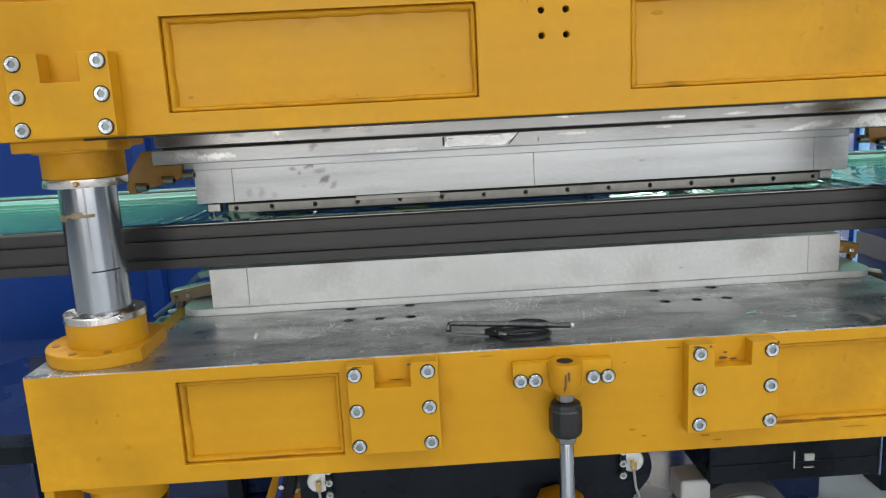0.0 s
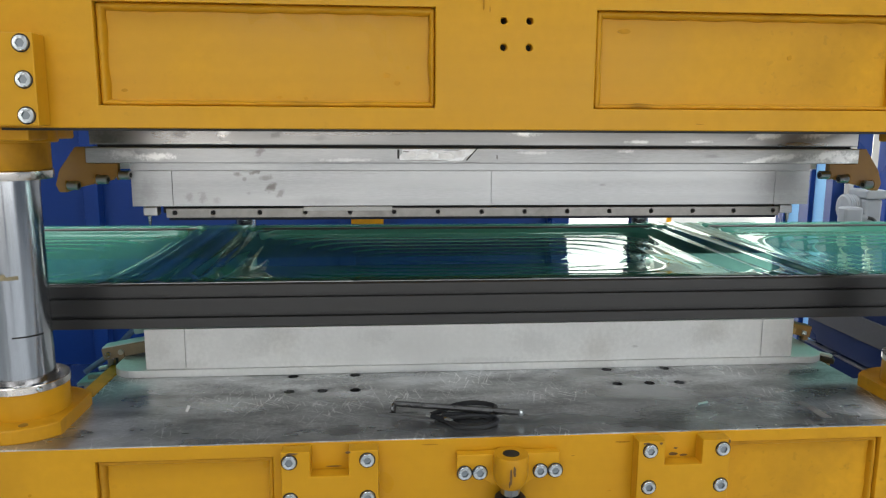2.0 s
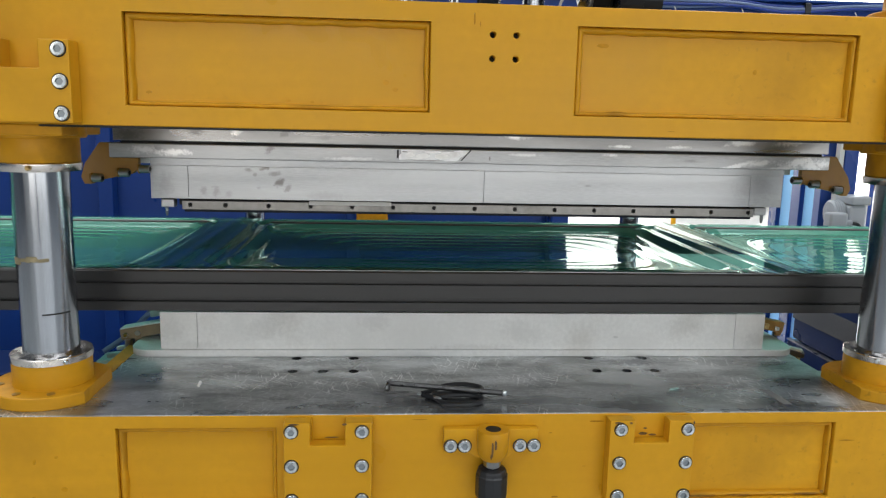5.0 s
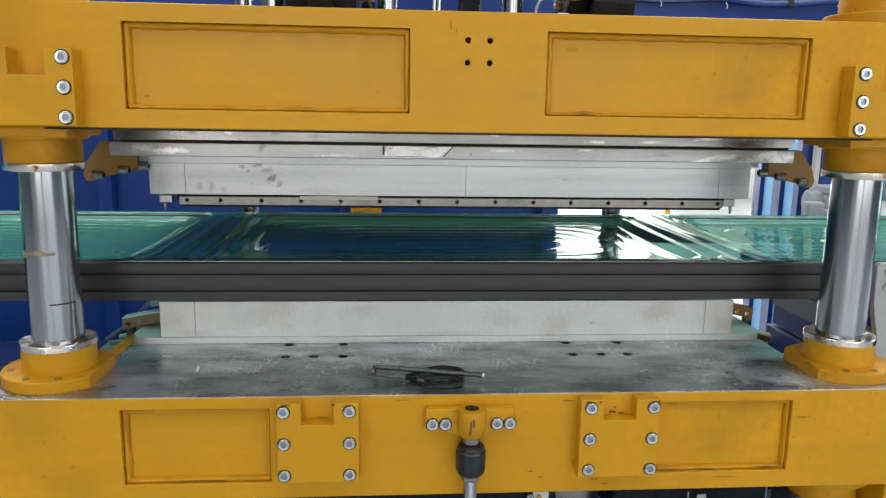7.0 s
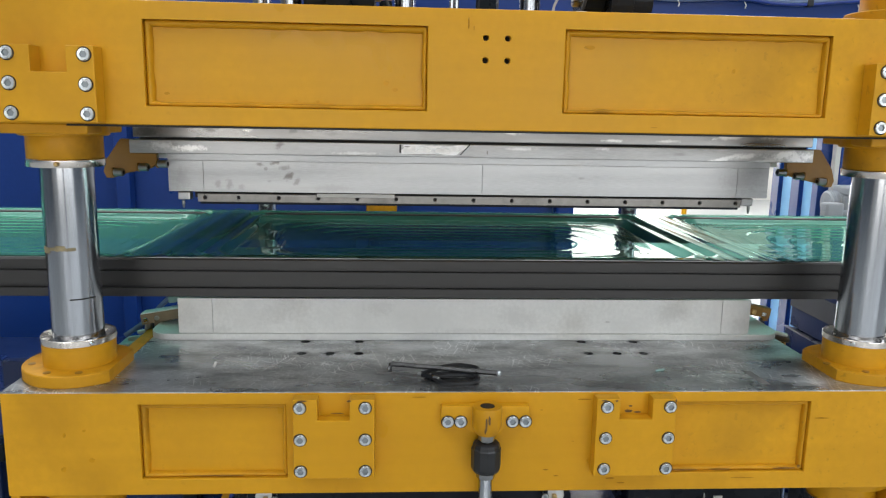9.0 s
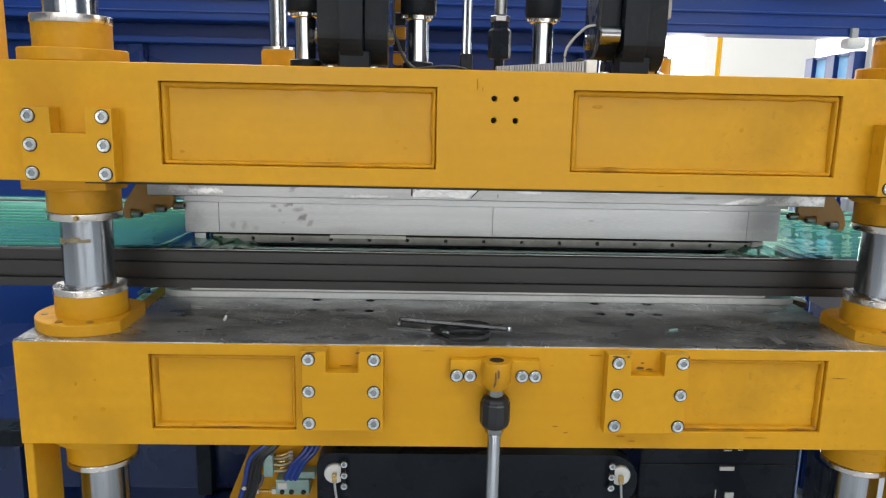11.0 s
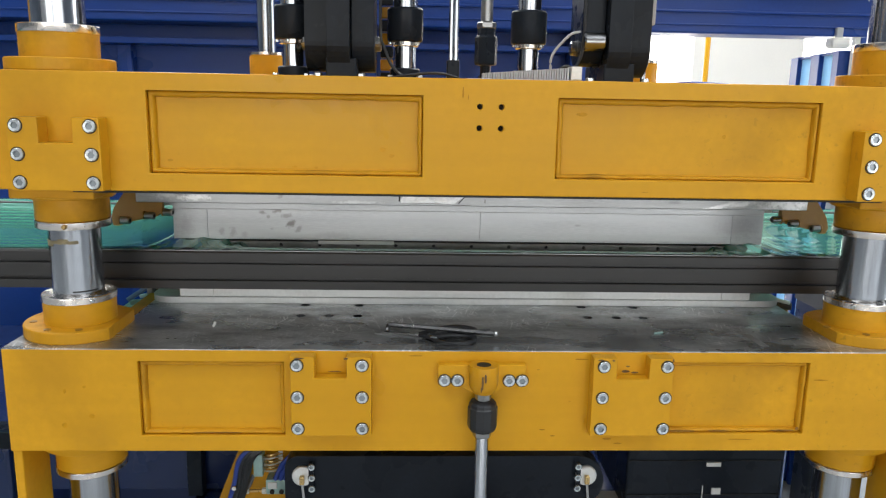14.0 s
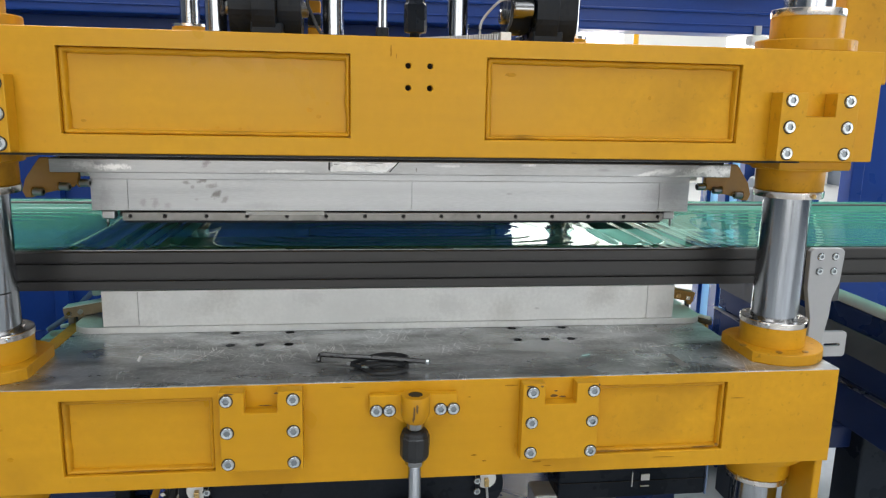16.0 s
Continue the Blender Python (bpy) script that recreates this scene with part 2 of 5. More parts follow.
SOOT = [(-0.41, 0.125, 0.012, 0.008, -30, 0.7), (-0.63, 0.122, 0.02, 0.008, 0, 0.4), (0.45, 0.118, 0.02, 0.004, 0, 0.4)]
CLAMP_ALU = stained(stained(ALU, "clamp_plate_soot", SOOT, (0.20, 0.18, 0.18)), "clamp_plate_chalk", CHALK, (0.88, 0.88, 0.87))
BACK_CHALK = [(0.085, 0.161, 0.030, 0.008, 0, 0.77), (0.56, 0.158, 0.045, 0.008, -6, 0.77), (0.66, 0.160, 0.04, 0.008, -6, 0.66), (-0.475, 0.160, 0.012, 0.009, 0, 0.56), (0.30, 0.145, 0.03, 0.004, 0, 0.56), (0.42, 0.146, 0.03, 0.004, 0, 0.44)]
BACK_SOOT = [(-0.555, 0.158, 0.022, 0.012, 0, 0.8), (-0.38, 0.157, 0.016, 0.008, -25, 0.6), (-0.68, 0.15, 0.03, 0.02, 0, 0.6), (-0.30, 0.150, 0.02, 0.006, 0, 0.4)]
BACK_STEEL = stained(stained(STEEL, "backing_plate_soot", BACK_SOOT, (0.16, 0.16, 0.16)), "backing_plate_chalk", BACK_CHALK, (0.88, 0.88, 0.87))
OIL_AND_SHEEN = [(x, y, 0.03, 0.016, 0, 0.6) for x in (-0.352, -0.295, -0.237, 0.236, 0.296, 0.352) for y in (0.213,)]
OIL_AND_SHEEN += [(x, 0.289, 0.022, 0.012, 0, 0.7) for x in (-0.354, -0.24, 0.24, 0.354)]
OIL_AND_SHEEN += [(-0.30, 0.16, 0.10, 0.025, 12, 0.3), (0.29, 0.155, 0.10, 0.022, -6, 0.3), (-0.12, 0.22, 0.07, 0.02, 20, 0.35), (0.08, 0.12, 0.16, 0.02, 5, 0.35), (-0.50, 0.10, 0.09, 0.02, -25, 0.3), (0.52, 0.20, 0.09, 0.03, 15, 0.35)]
OIL_AND_SHEEN += [(0.30, 0.265, 0.13, 0.030, 0, 0.55), (-0.29, 0.262, 0.13, 0.026, 4, 0.5), (-0.47, 0.235, 0.10, 0.030, -10, 0.45), (0.05, 0.20, 0.20, 0.035, 3, 0.3), (0.60, 0.24, 0.07, 0.05, 30, 0.5), (0.36, 0.075, 0.20, 0.025, -3, 0.4), (-0.02, 0.055, 0.25, 0.015, 0, 0.4), (0.10, 0.28, 0.06, 0.02, 40, 0.35)]
# two broad ellipses darken the middle, painting the brighter sheen of the ends
OIL_AND_SHEEN += [(-0.15, 0.10, 0.46, 0.085, 0, 0.32), (0.28, 0.13, 0.38, 0.10, 0, 0.30)]
TABLE_OILY = stained(TABLE, "oily_steel_table_with_stains_and_sheen", OIL_AND_SHEEN, (0.055, 0.055, 0.06), flat=True)
BLOCK_MARKS = [(-0.60, 0.05, 0.03, 0.03, 0, 0.15), (-0.42, 0.06, 0.05, 0.03, -30, 0.12), (-0.20, 0.07, 0.04, 0.02, 0, 0.15), (0.10, 0.05, 0.06, 0.03, 20, 0.12), (0.30, 0.04, 0.008, 0.004, 0, 0.35), (0.44, 0.06, 0.05, 0.03, 0, 0.12),
               (0.60, 0.03, 0.03, 0.03, 0, 0.17), (-0.55, 0.02, 0.05, 0.012, 0, 0.15), (0.0, 0.018, 0.10, 0.008, 0, 0.17), (-0.12, 0.004, 0.05, 0.005, 0, 0.25), (0.45, 0.004, 0.10, 0.005, 0, 0.20)]
ALU_BLOCK = stained(ALU_DULL, "dull_aluminium_with_marks", BLOCK_MARKS, (0.26, 0.25, 0.24))


def plastic_film():
    m = bpy.data.materials.new("green_plastic_film")
    m.use_nodes = True
    N, L = m.node_tree.nodes, m.node_tree.links
    N.remove(N["Principled BSDF"])
    tr = N.new("ShaderNodeBsdfTransparent")
    tr.inputs[0].default_value = (0.24, 0.56, 0.47, 1)
    gl = N.new("ShaderNodeBsdfGlossy")
    gl.inputs["Roughness"].default_value = 0.04
    gl.inputs[0].default_value = (0.78, 0.93, 0.86, 1)
    df = N.new("ShaderNodeBsdfDiffuse")
    df.inputs[0].default_value = (0.13, 0.50, 0.36, 1)
    fr = N.new("ShaderNodeFresnel")
    fr.inputs[0].default_value = 1.20
    a, b = N.new("ShaderNodeMixShader"), N.new("ShaderNodeMixShader")
    a.inputs[0].default_value = 0.43
    L.new(tr.outputs[0], a.inputs[1])
    L.new(df.outputs[0], a.inputs[2])
    L.new(fr.outputs[0], b.inputs[0])
    L.new(a.outputs[0], b.inputs[1])
    L.new(gl.outputs[0], b.inputs[2])
    L.new(b.outputs[0], N["Material Output"].inputs[0])
    return m


FILM = plastic_film()


def glow(name, color, strength):
    m = bpy.data.materials.new(name)
    m.use_nodes = True
    b = m.node_tree.nodes["Principled BSDF"]
    b.inputs["Base Color"].default_value = (*color, 1)
    b.inputs["Emission Color"].default_value = (*color, 1)
    b.inputs["Emission Strength"].default_value = strength
    return m


DAYLIGHT = glow("bright_daylight", (1.0, 0.98, 0.95), 4.0)

# ---------------------------------------------------------------- mesh helpers
OFF = {}


def thing(name, base, label, category, group="", kind=""):
    ob = new(name)
    ob.location = base
    OFF[ob.name] = Vector(base)
    return tagged(ob, label, category, group, kind)


def part(name, bm, mat, parent=None, label="", smooth=False, bevel=0.0):
    me = bpy.data.meshes.new(name)
    off = OFF.get(parent.name, Vector()) if parent else Vector()
    bmesh.ops.recalc_face_normals(bm, faces=bm.faces)
    bm.transform(Matrix.Translation(-off))
    if smooth:
        for f in bm.faces:
            f.smooth = True
        for e in bm.edges:
            if len(e.link_faces) == 2 and e.calc_face_angle() > 0.6:
                e.smooth = False
    bm.to_mesh(me)
    bm.free()
    for m in mat if isinstance(mat, (list, tuple)) else [mat]:
        me.materials.append(m)
    ob = new(name, me)
    ob.parent = parent
    OFF[ob.name] = off
    if bevel:
        md = ob.modifiers.new("edge", "BEVEL")
        md.width, md.segments, md.limit_method, md.angle_limit = bevel, 2, "ANGLE", radians(40)
    return tagged(ob, label)


def shared(name, mesh, parent, at, turn=(0, 0, 0)):
    ob = new(name, mesh)
    ob.parent = parent
    ob.matrix_basis = pose(*(Vector(at) - OFF[parent.name]), *turn)
    OFF[ob.name] = Vector(at)
    return ob


def structure(name, bm, mat, label, category, bevel=0.0, smooth=False):
    ob = part(name, bm, mat, None, label, smooth, bevel)
    return tagged(ob, "", category, "", "structure")


def box(x0, x1, y0, y1, z0, z1, bm=None, bev=0.0, m=None):
    out = bm or bmesh.new()
    t = bmesh.new()
    bmesh.ops.create_cube(t, size=1.0)
    t.transform(Matrix.Translation(((x0 + x1) / 2, (y0 + y1) / 2, (z0 + z1) / 2)) @ Matrix.Diagonal((abs(x1 - x0), abs(y1 - y0), abs(z1 - z0), 1)))
    if bev:
        bmesh.ops.bevel(t, geom=t.edges[:], offset=bev, segments=2, affect="EDGES", profile=0.5)
    if m:
        t.transform(m)
    return join(out, t)


def join(out, t):
    me = bpy.data.meshes.new("tmp")
    t.to_mesh(me)
    t.free()
    out.from_mesh(me)
    bpy.data.meshes.remove(me)
    return out


def lathe(profile, at, seg=40, bm=None, m=None, clip=None):
    """Turns (radius, height) pairs round the upright axis at a place."""
    out = bm or bmesh.new()
    t = bmesh.new()
    rings = []
    for r, h in profile:
        ring = []
        for k in range(seg):
            a = 2 * math.pi * k / seg
            x, y = r * math.cos(a), r * math.sin(a)
            if clip:
                x = min(x, clip) if clip > 0 else max(x, clip)
            ring.append(t.verts.new((x, y, h)))
        rings.append(ring)
    for a, b in zip(rings, rings[1:]):
        for k in range(seg):
            t.faces.new((a[k], a[(k + 1) % seg], b[(k + 1) % seg], b[k]))
    t.faces.new(rings[0][::-1])
    t.faces.new(rings[-1])
    if m:
        t.transform(m)
    t.transform(Matrix.Translation(at))
    return join(out, t)


def rod(a, b, r, seg=16, bm=None):
    a, b = Vector(a), Vector(b)
    d = b - a
    m = d.to_track_quat("Z", "Y").to_matrix().to_4x4()
    c = min(r * 0.15, d.length * 0.2)
    return lathe([(r - c, 0), (r, c), (r, d.length - c), (r - c, d.length)], a, seg, bm, m)


def tube(points, r, seg=8, bm=None, steps=10):
    """A hose along a smooth line through the points."""
    out = bm or bmesh.new()
    P = [Vector(p) for p in points]
    Q = [P[0] * 2 - P[1], *P, P[-1] * 2 - P[-2]]
    line = []
    for i in range(1, len(Q) - 2):
        for s in range(steps):
            u = s / steps
            p0, p1, p2, p3 = Q[i - 1:i + 3]
            line.append(0.5 * (2 * p1 + (p2 - p0) * u + (2 * p0 - 5 * p1 + 4 * p2 - p3) * u * u + (3 * p1 - p0 - 3 * p2 + p3) * u ** 3))
    line.append(P[-1])
    rings = []
    for i, p in enumerate(line):
        d = (line[min(i + 1, len(line) - 1)] - line[max(i - 1, 0)]).normalized()
        q = d.to_track_quat("Z", "Y")
        rings.append([out.verts.new(p + q @ Vector((r * math.cos(k * 2 * math.pi / seg), r * math.sin(k * 2 * math.pi / seg), 0))) for k in range(seg)])
    for a, b in zip(rings, rings[1:]):
        for k in range(seg):
            out.faces.new((a[k], a[(k + 1) % seg], b[(k + 1) % seg], b[k]))
    out.faces.new(rings[0][::-1])
    out.faces.new(rings[-1])
    return out


def prism(outline, y0, y1, holes=(), plane="xz", blind=None, bm=None):
    """A slab with that outline from y0 to y1, with holes through it, or blind ones of that depth."""
    out = bm or bmesh.new()
    t = bmesh.new()

    def loop(pts, y):
        vs = [t.verts.new((p[0], y, p[1])) for p in pts]
        return vs, [t.edges.new((vs[k], vs[(k + 1) % len(vs)])) for k in range(len(vs))]

    def wall(a, b):
        for k in range(len(a)):
            t.faces.new((a[k], a[(k + 1) % len(a)], b[(k + 1) % len(a)], b[k]))

    fo, fe = loop(outline, y0)
    bo, be = loop(outline, y1)
    front, back = list(fe), list(be)
    pairs = [(fo, bo)]
    for h in holes:
        hv, he = loop(h, y0)
        front += he
        if blind:
            wv, we = loop(h, y0 + blind)
            wall(hv, wv)
            t.faces.new(wv)
        else:
            wv, we = loop(h, y1)
            back += we
            wall(hv, wv)
    bmesh.ops.triangle_fill(t, use_beauty=True, use_dissolve=False, edges=front)
    bmesh.ops.triangle_fill(t, use_beauty=True, use_dissolve=False, edges=back)
    wall(fo, bo)
    if plane == "xy":
        t.transform(Matrix(((1, 0, 0, 0), (0, 0, 1, 0), (0, 1, 0, 0), (0, 0, 0, 1))))
    if plane == "yz":
        t.transform(Matrix(((0, 1, 0, 0), (1, 0, 0, 0), (0, 0, 1, 0), (0, 0, 0, 1))))
    return join(out, t)


def circle(x, z, r, n=16):
    return [(x + r * math.cos(2 * math.pi * k / n), z + r * math.sin(2 * math.pi * k / n)) for k in range(n)]


def rounded(x0, x1, z0, z1, r, n=4):
    pts = []
    for cx, cz, a0 in ((x1 - r, z1 - r, 0), (x0 + r, z1 - r, 90), (x0 + r, z0 + r, 180), (x1 - r, z0 + r, 270)):
        pts += [(cx + r * math.cos(radians(a0 + 90 * k / n)), cz + r * math.sin(radians(a0 + 90 * k / n))) for k in range(n + 1)]
    return pts


def rect(x0, x1, z0, z1):
    return [(x0, z0), (x1, z0), (x1, z1), (x0, z1)]


def screw_mesh(r, ring=True):
    """A socket screw whose head looks towards -y."""
    bm = bmesh.new()
    n = 24

    def hexr(a, q):
        k = (a % (math.pi / 3)) - math.pi / 6
        return q * math.cos(math.pi / 6) / math.cos(k)

    prof = [(r, 0.001, 0), (r, -0.0025, 0), (r * 0.9, -0.0038, 0), (r * 0.58, -0.0036, 1), (r * 0.54, -0.0009, 1)]
    rings = []
    for q, y, hx in prof:
        ring = []
        for k in range(n):
            a = 2 * math.pi * k / n
            rr = hexr(a, q) if hx else q
            ring.append(bm.verts.new((rr * math.cos(a), y, rr * math.sin(a))))
        rings.append(ring)
    for i, (a, b) in enumerate(zip(rings, rings[1:])):
        for k in range(n):
            f = bm.faces.new((a[k], a[(k + 1) % n], b[(k + 1) % n], b[k]))
            f.smooth = i < 2
            f.material_index = 2 if i == 3 else 0
    f = bm.faces.new(rings[-1])
    f.material_index = 2
    # flat dark ring painted as the counterbore's shadow round the head
    if ring:
        o = [bm.verts.new((r * 1.17 * math.cos(2 * math.pi * k / n), -0.0006, r * 1.17 * math.sin(2 * math.pi * k / n))) for k in range(n)]
        i = [bm.verts.new((r * 0.95 * math.cos(2 * math.pi * k / n), -0.0004, r * 0.95 * math.sin(2 * math.pi * k / n))) for k in range(n)]
        for k in range(n):
            f = bm.faces.new((o[k], o[(k + 1) % n], i[(k + 1) % n], i[k]))
            f.material_index = 1
    bmesh.ops.recalc_face_normals(bm, faces=bm.faces)
    me = bpy.data.meshes.new("socket_screw")
    bm.to_mesh(me)
    bm.free()
    me.materials.append(ZINC)
    me.materials.append(DARK)
    me.materials.append(SOCKET)
    return me


def smear(x, z, w, h, y, mat, parent, name, seed):
    """A thin uneven patch lying on an upright face."""
    n = 22
    pts = []
    for k in range(n):
        a = 2 * math.pi * k / n
        q = 0.85 + 0.25 * noise.noise((math.cos(a) * 1.6 + seed * 7.1, math.sin(a) * 1.6, seed * 3.3))
        pts.append((x + w / 2 * q * math.cos(a), z + h / 2 * q * math.sin(a)))
    return part(name, prism(pts, y - 0.0004, y + 0.0002), mat, parent)


SCREW = screw_mesh(0.0102)
SMALL_SCREW = screw_mesh(0.0075)

# ---------------------------------------------------------------- hall
structure("floor", box(-9, 9, -9, 12, -0.1, 0), FLOOR, "pale grey painted factory hall floor", "floor")
structure("wall_south", prism(rect(-9.2, 9.2, 0, 7.2), -9.2, -9.0, [rect(-4.0, 8.6, 0.6, 3.2)]), WHITE, "unseen white hall wall with an added wide window", "wall")
# unseen pillar, added so the mould reflects a dark upright band
structure("pillar", box(0.0, 0.65, -8.85, -8.45, 0, 7.0, bev=0.02), SLATE, "unseen slate-grey pillar added to band the mould's reflections", "pillar")
structure("wall_west", prism(rect(-9.2, 12.2, 0, 7.2), -9.2, -9.0, plane="yz"), SLATE, "plain slate-grey panelled hall wall", "wall")
structure("wall_east", prism(rect(-9.2, 12.2, 0, 7.2), 9.0, 9.2, [rect(0, 5.0, 1.1, 4.1)], plane="yz"), SLATE, "unseen slate-grey hall wall with an added window", "wall")
structure("wall_north", prism(rect(-9.2, 9.2, 0, 7.2), 12.0, 12.2, [rect(0.2, 4.75, 0.3, 6.0), rect(6.7, 8.8, 0.3, 6.0), rect(-8.5, -0.4, 2.0, 6.0)]), CREAM_WALL, "white hall wall with a bright daylit opening", "wall")
structure("ceiling", prism(rect(-9.2, 9.2, -9.2, 12.2), 7.0, 7.15, [rect(x - 1.6, x + 1.6, y - 2.5, y + 2.5) for x, y in SKYLIGHTS], plane="xy"), WHITE,
          "unseen white hall roof with added skylights", "ceiling")
structure("backdrop", box(-10, 10, 13.0, 13.05, 0, 6.9), DAYLIGHT, "bright daylight outside the far opening", "daylight")

# ---------------------------------------------------------------- blue guard wall behind the press
guard = thing("guard_wall", (-2.5, 2.6, 0), "blue painted steel guard wall with ribs and a top beam", "guard wall", kind="structure")
part("panel", box(-6.0, 0.68, 2.64, 2.68, 0.0, 2.06), BLUE, guard)
part("beam", box(-6.0, 2.6, 2.40, 2.60, 1.832, 2.06, bev=0.008), BLUE, guard)
part("ridge", box(-6.0, 2.6, 2.385, 2.40, 1.925, 1.938, bev=0.005), BLUE, guard)
part("ridge", box(-6.0, 2.6, 2.392, 2.40, 1.868, 1.876, bev=0.003), BLUE, guard)
part("top_flange", box(-6.0, 2.6, 2.36, 2.62, 2.06, 2.072, bev=0.003), BLUE, guard)
part("ledge", box(-6.0, 0.68, 2.48, 2.64, 1.735, 1.765, bev=0.004), BLUE, guard)
part("junction_box", box(-0.33, -0.175, 2.52, 2.64, 0.88, 1.22, bev=0.01), YELLOW_WORN, guard, "yellow junction box on the blue wall")
for x in (-4.1, -2.75, -1.54, -0.35):
    part("rib", box(x - 0.035, x + 0.035, 2.57, 2.64, 0.0, 1.735, bev=0.005), BLUE, guard)
part("end_post", box(0.64, 0.73, 2.52, 2.64, 0.0, 1.86, bev=0.01), BLUE, guard)

fence = thing("guard_fence", (1.46, 1.7, 0), "blue framed partition with tall pale translucent panes", "partition", kind="structure")


LEAF = Matrix.Translation((1.51, 2.0, 0)) @ Matrix.Rotation(math.atan2(-0.52, -0.09), 4, "Z")
for x0, x1 in ((0.0, 0.092), (0.246, 0.340), (0.476, 0.535)):
    part("post", box(x0, x1, -0.02, 0.02, 0.0, 1.70, bev=0.002, m=LEAF), BLUE, fence)
for x0, x1 in ((0.092, 0.246), (0.340, 0.476)):
    part("pane", box(x0, x1, -0.003, 0.003, 0.25, 1.69, m=LEAF), PALE_BLUE, fence, "pale blue panel")
    part("pane_lip", box(x0, x1, -0.012, 0.012, 1.69, 1.70, m=LEAF), BLUE, fence)
part("edge_strip", box(1.425, 1.442, 1.425, 1.45, 0.0, 1.742), PALE, fence, "pale strip")
part("post", box(1.443, 1.495, 1.42, 1.47, 0.0, 1.742, bev=0.004), BLUE, fence)
part("lower_panel", box(1.496, 2.6, 1.44, 1.46, 0.42, 1.02), BLUE, fence)
for x0, x1 in ((2.30, 2.38), (2.55, 2.62)):
    part("post", box(x0, x1, 2.44, 2.54, 0.0, 1.832, bev=0.006), BLUE, fence)
part("sheet_panel", box(2.62, 6.0, 2.46, 2.50, 0.0, 2.9), BLUE, fence)
hose_run = thing("cable_run", (1.5, 2.38, 2.03), "bundle of blue cables strapped along the blue beam", "cable")
for k in range(5):
    dz, dy = 0.012 * (k % 3), 0.012 * (k // 3)
    part("cable", tube([(0.95, 2.365 - dy, 2.030 + dz), (1.15, 2.37 - dy, 2.022 + dz + 0.004 * k), (1.42, 2.365 - dy, 2.034 + dz), (1.62, 2.37 - dy, 2.016 + dz), (1.78, 2.368 - dy, 2.018 + dz), (2.05, 2.372 - dy, 2.040 + dz), (2.5, 2.37 - dy, 2.05 + dz)], 0.0075), BLUE_TUBE if k % 4 else BLUE_GREY, hose_run)
part("strap", box(1.755, 1.785, 2.345, 2.384, 2.006, 2.056, bev=0.004), RUBBER, hose_run, "black cable strap")
for x in (1.13, 1.45, 2.0):
    part("strap_tail", tube([(x, 2.35, 2.02), (x + 0.006, 2.345, 2.004), (x + 0.002, 2.343, 1.99)], 0.0025), PALE, hose_run)
lamp = thing("sensor_head", (1.92, 2.42, 1.80), "pale plastic sensor head clipped under the blue beam", "sensor")
part("body", box(1.862, 1.958, 2.36, 2.44, 1.776, 1.826, bev=0.018), CREAM_WALL, lamp)
part("clip", box(1.885, 1.918, 2.375, 2.398, 1.826, 1.872, bev=0.004), GREY, lamp, "grey clip")
pipe = thing("yellow_pipe", (3.83, 9.0, 0), "thin yellow upright pipe across the hall", "pipe")
part("pipe", rod((3.83, 9.0, 0), (3.83, 9.0, 5.0), 0.035), YELLOW, pipe)
motor = thing("gear_motor", (1.43, 1.35, 0), "pale grey finned electric motor on a post", "motor")
part("housing", rod((1.372, 1.37, 1.19), (1.455, 1.37, 1.19), 0.042, 24), MOTOR_GREY, motor, smooth=True)
for k in range(6):
    part("fin", lathe([(0.046, 0), (0.046, 0.003)], (1.378 + k * 0.008, 1.37, 1.188), 20, None, Matrix.Rotation(radians(90), 4, "Y")), MOTOR_GREY, motor)
part("terminal_box", box(1.333, 1.397, 1.29, 1.335, 1.130, 1.196, bev=0.007), MOTOR_GREY, motor)
part("gland", rod((1.397, 1.31, 1.160), (1.420, 1.31, 1.160), 0.011, 12), MOTOR_GREY, motor)
part("cable", tube([(1.419, 1.31, 1.160), (1.45, 1.31, 1.150), (1.47, 1.32, 1.10), (1.47, 1.34, 0.9)], 0.006), RUBBER, motor)
part("gearbox", box(1.412, 1.475, 1.31, 1.43, 1.10, 1.222, bev=0.010), MOTOR_GREY, motor)
part("top_flange", box(1.410, 1.480, 1.30, 1.40, 1.222, 1.252, bev=0.006), MOTOR_GREY, motor)
part("stand", box(1.43, 1.48, 1.35, 1.41, 0.0, 1.10), NAVY, motor)

cabinet = thing("machine_cabinet", (-1.75, 1.2, 0), "dark navy machine bed beside the press", "machine bed")
part("skirt_panel", box(-1.249, -0.60, 0.80, 0.83, 0.365, 0.79, bev=0.004), NAVY, cabinet)
part("upright", box(-0.764, -0.722, 0.76, 0.80, 0.365, 0.785, bev=0.003), BLACK, cabinet)
part("body", box(-2.6, -1.25, 0.75, 1.9, 0.0, 0.52, bev=0.01), NAVY, cabinet)
part("rail", box(-2.6, -1.22, 0.72, 0.80, 0.53, 0.58, bev=0.006), BLACK, cabinet)
bed = thing("outfeed_bed", (1.5, 0.8, 0), "dark navy outfeed machine bed on black legs", "machine bed")
part("upper_panel", box(1.305, 1.345, 0.15, 1.40, 0.725, 0.935, bev=0.004), NAVY, bed)
part("panel_fold", box(1.298, 1.304, 0.15, 1.40, 0.80, 0.875, bev=0.002), DARK_GREY, bed, "dull dark strip on the panel")
# matt pale colour stands in for the window reflected in the polished shaft
part("shaft", rod((1.315, 0.05, 0.952), (1.315, 1.38, 0.952), 0.017, 20), PALE, bed, "steel shaft coloured pale for its window reflection", smooth=True)
part("lower_panel", box(1.287, 1.345, 0.15, 1.40, 0.60, 0.718, bev=0.004), NAVY, bed)
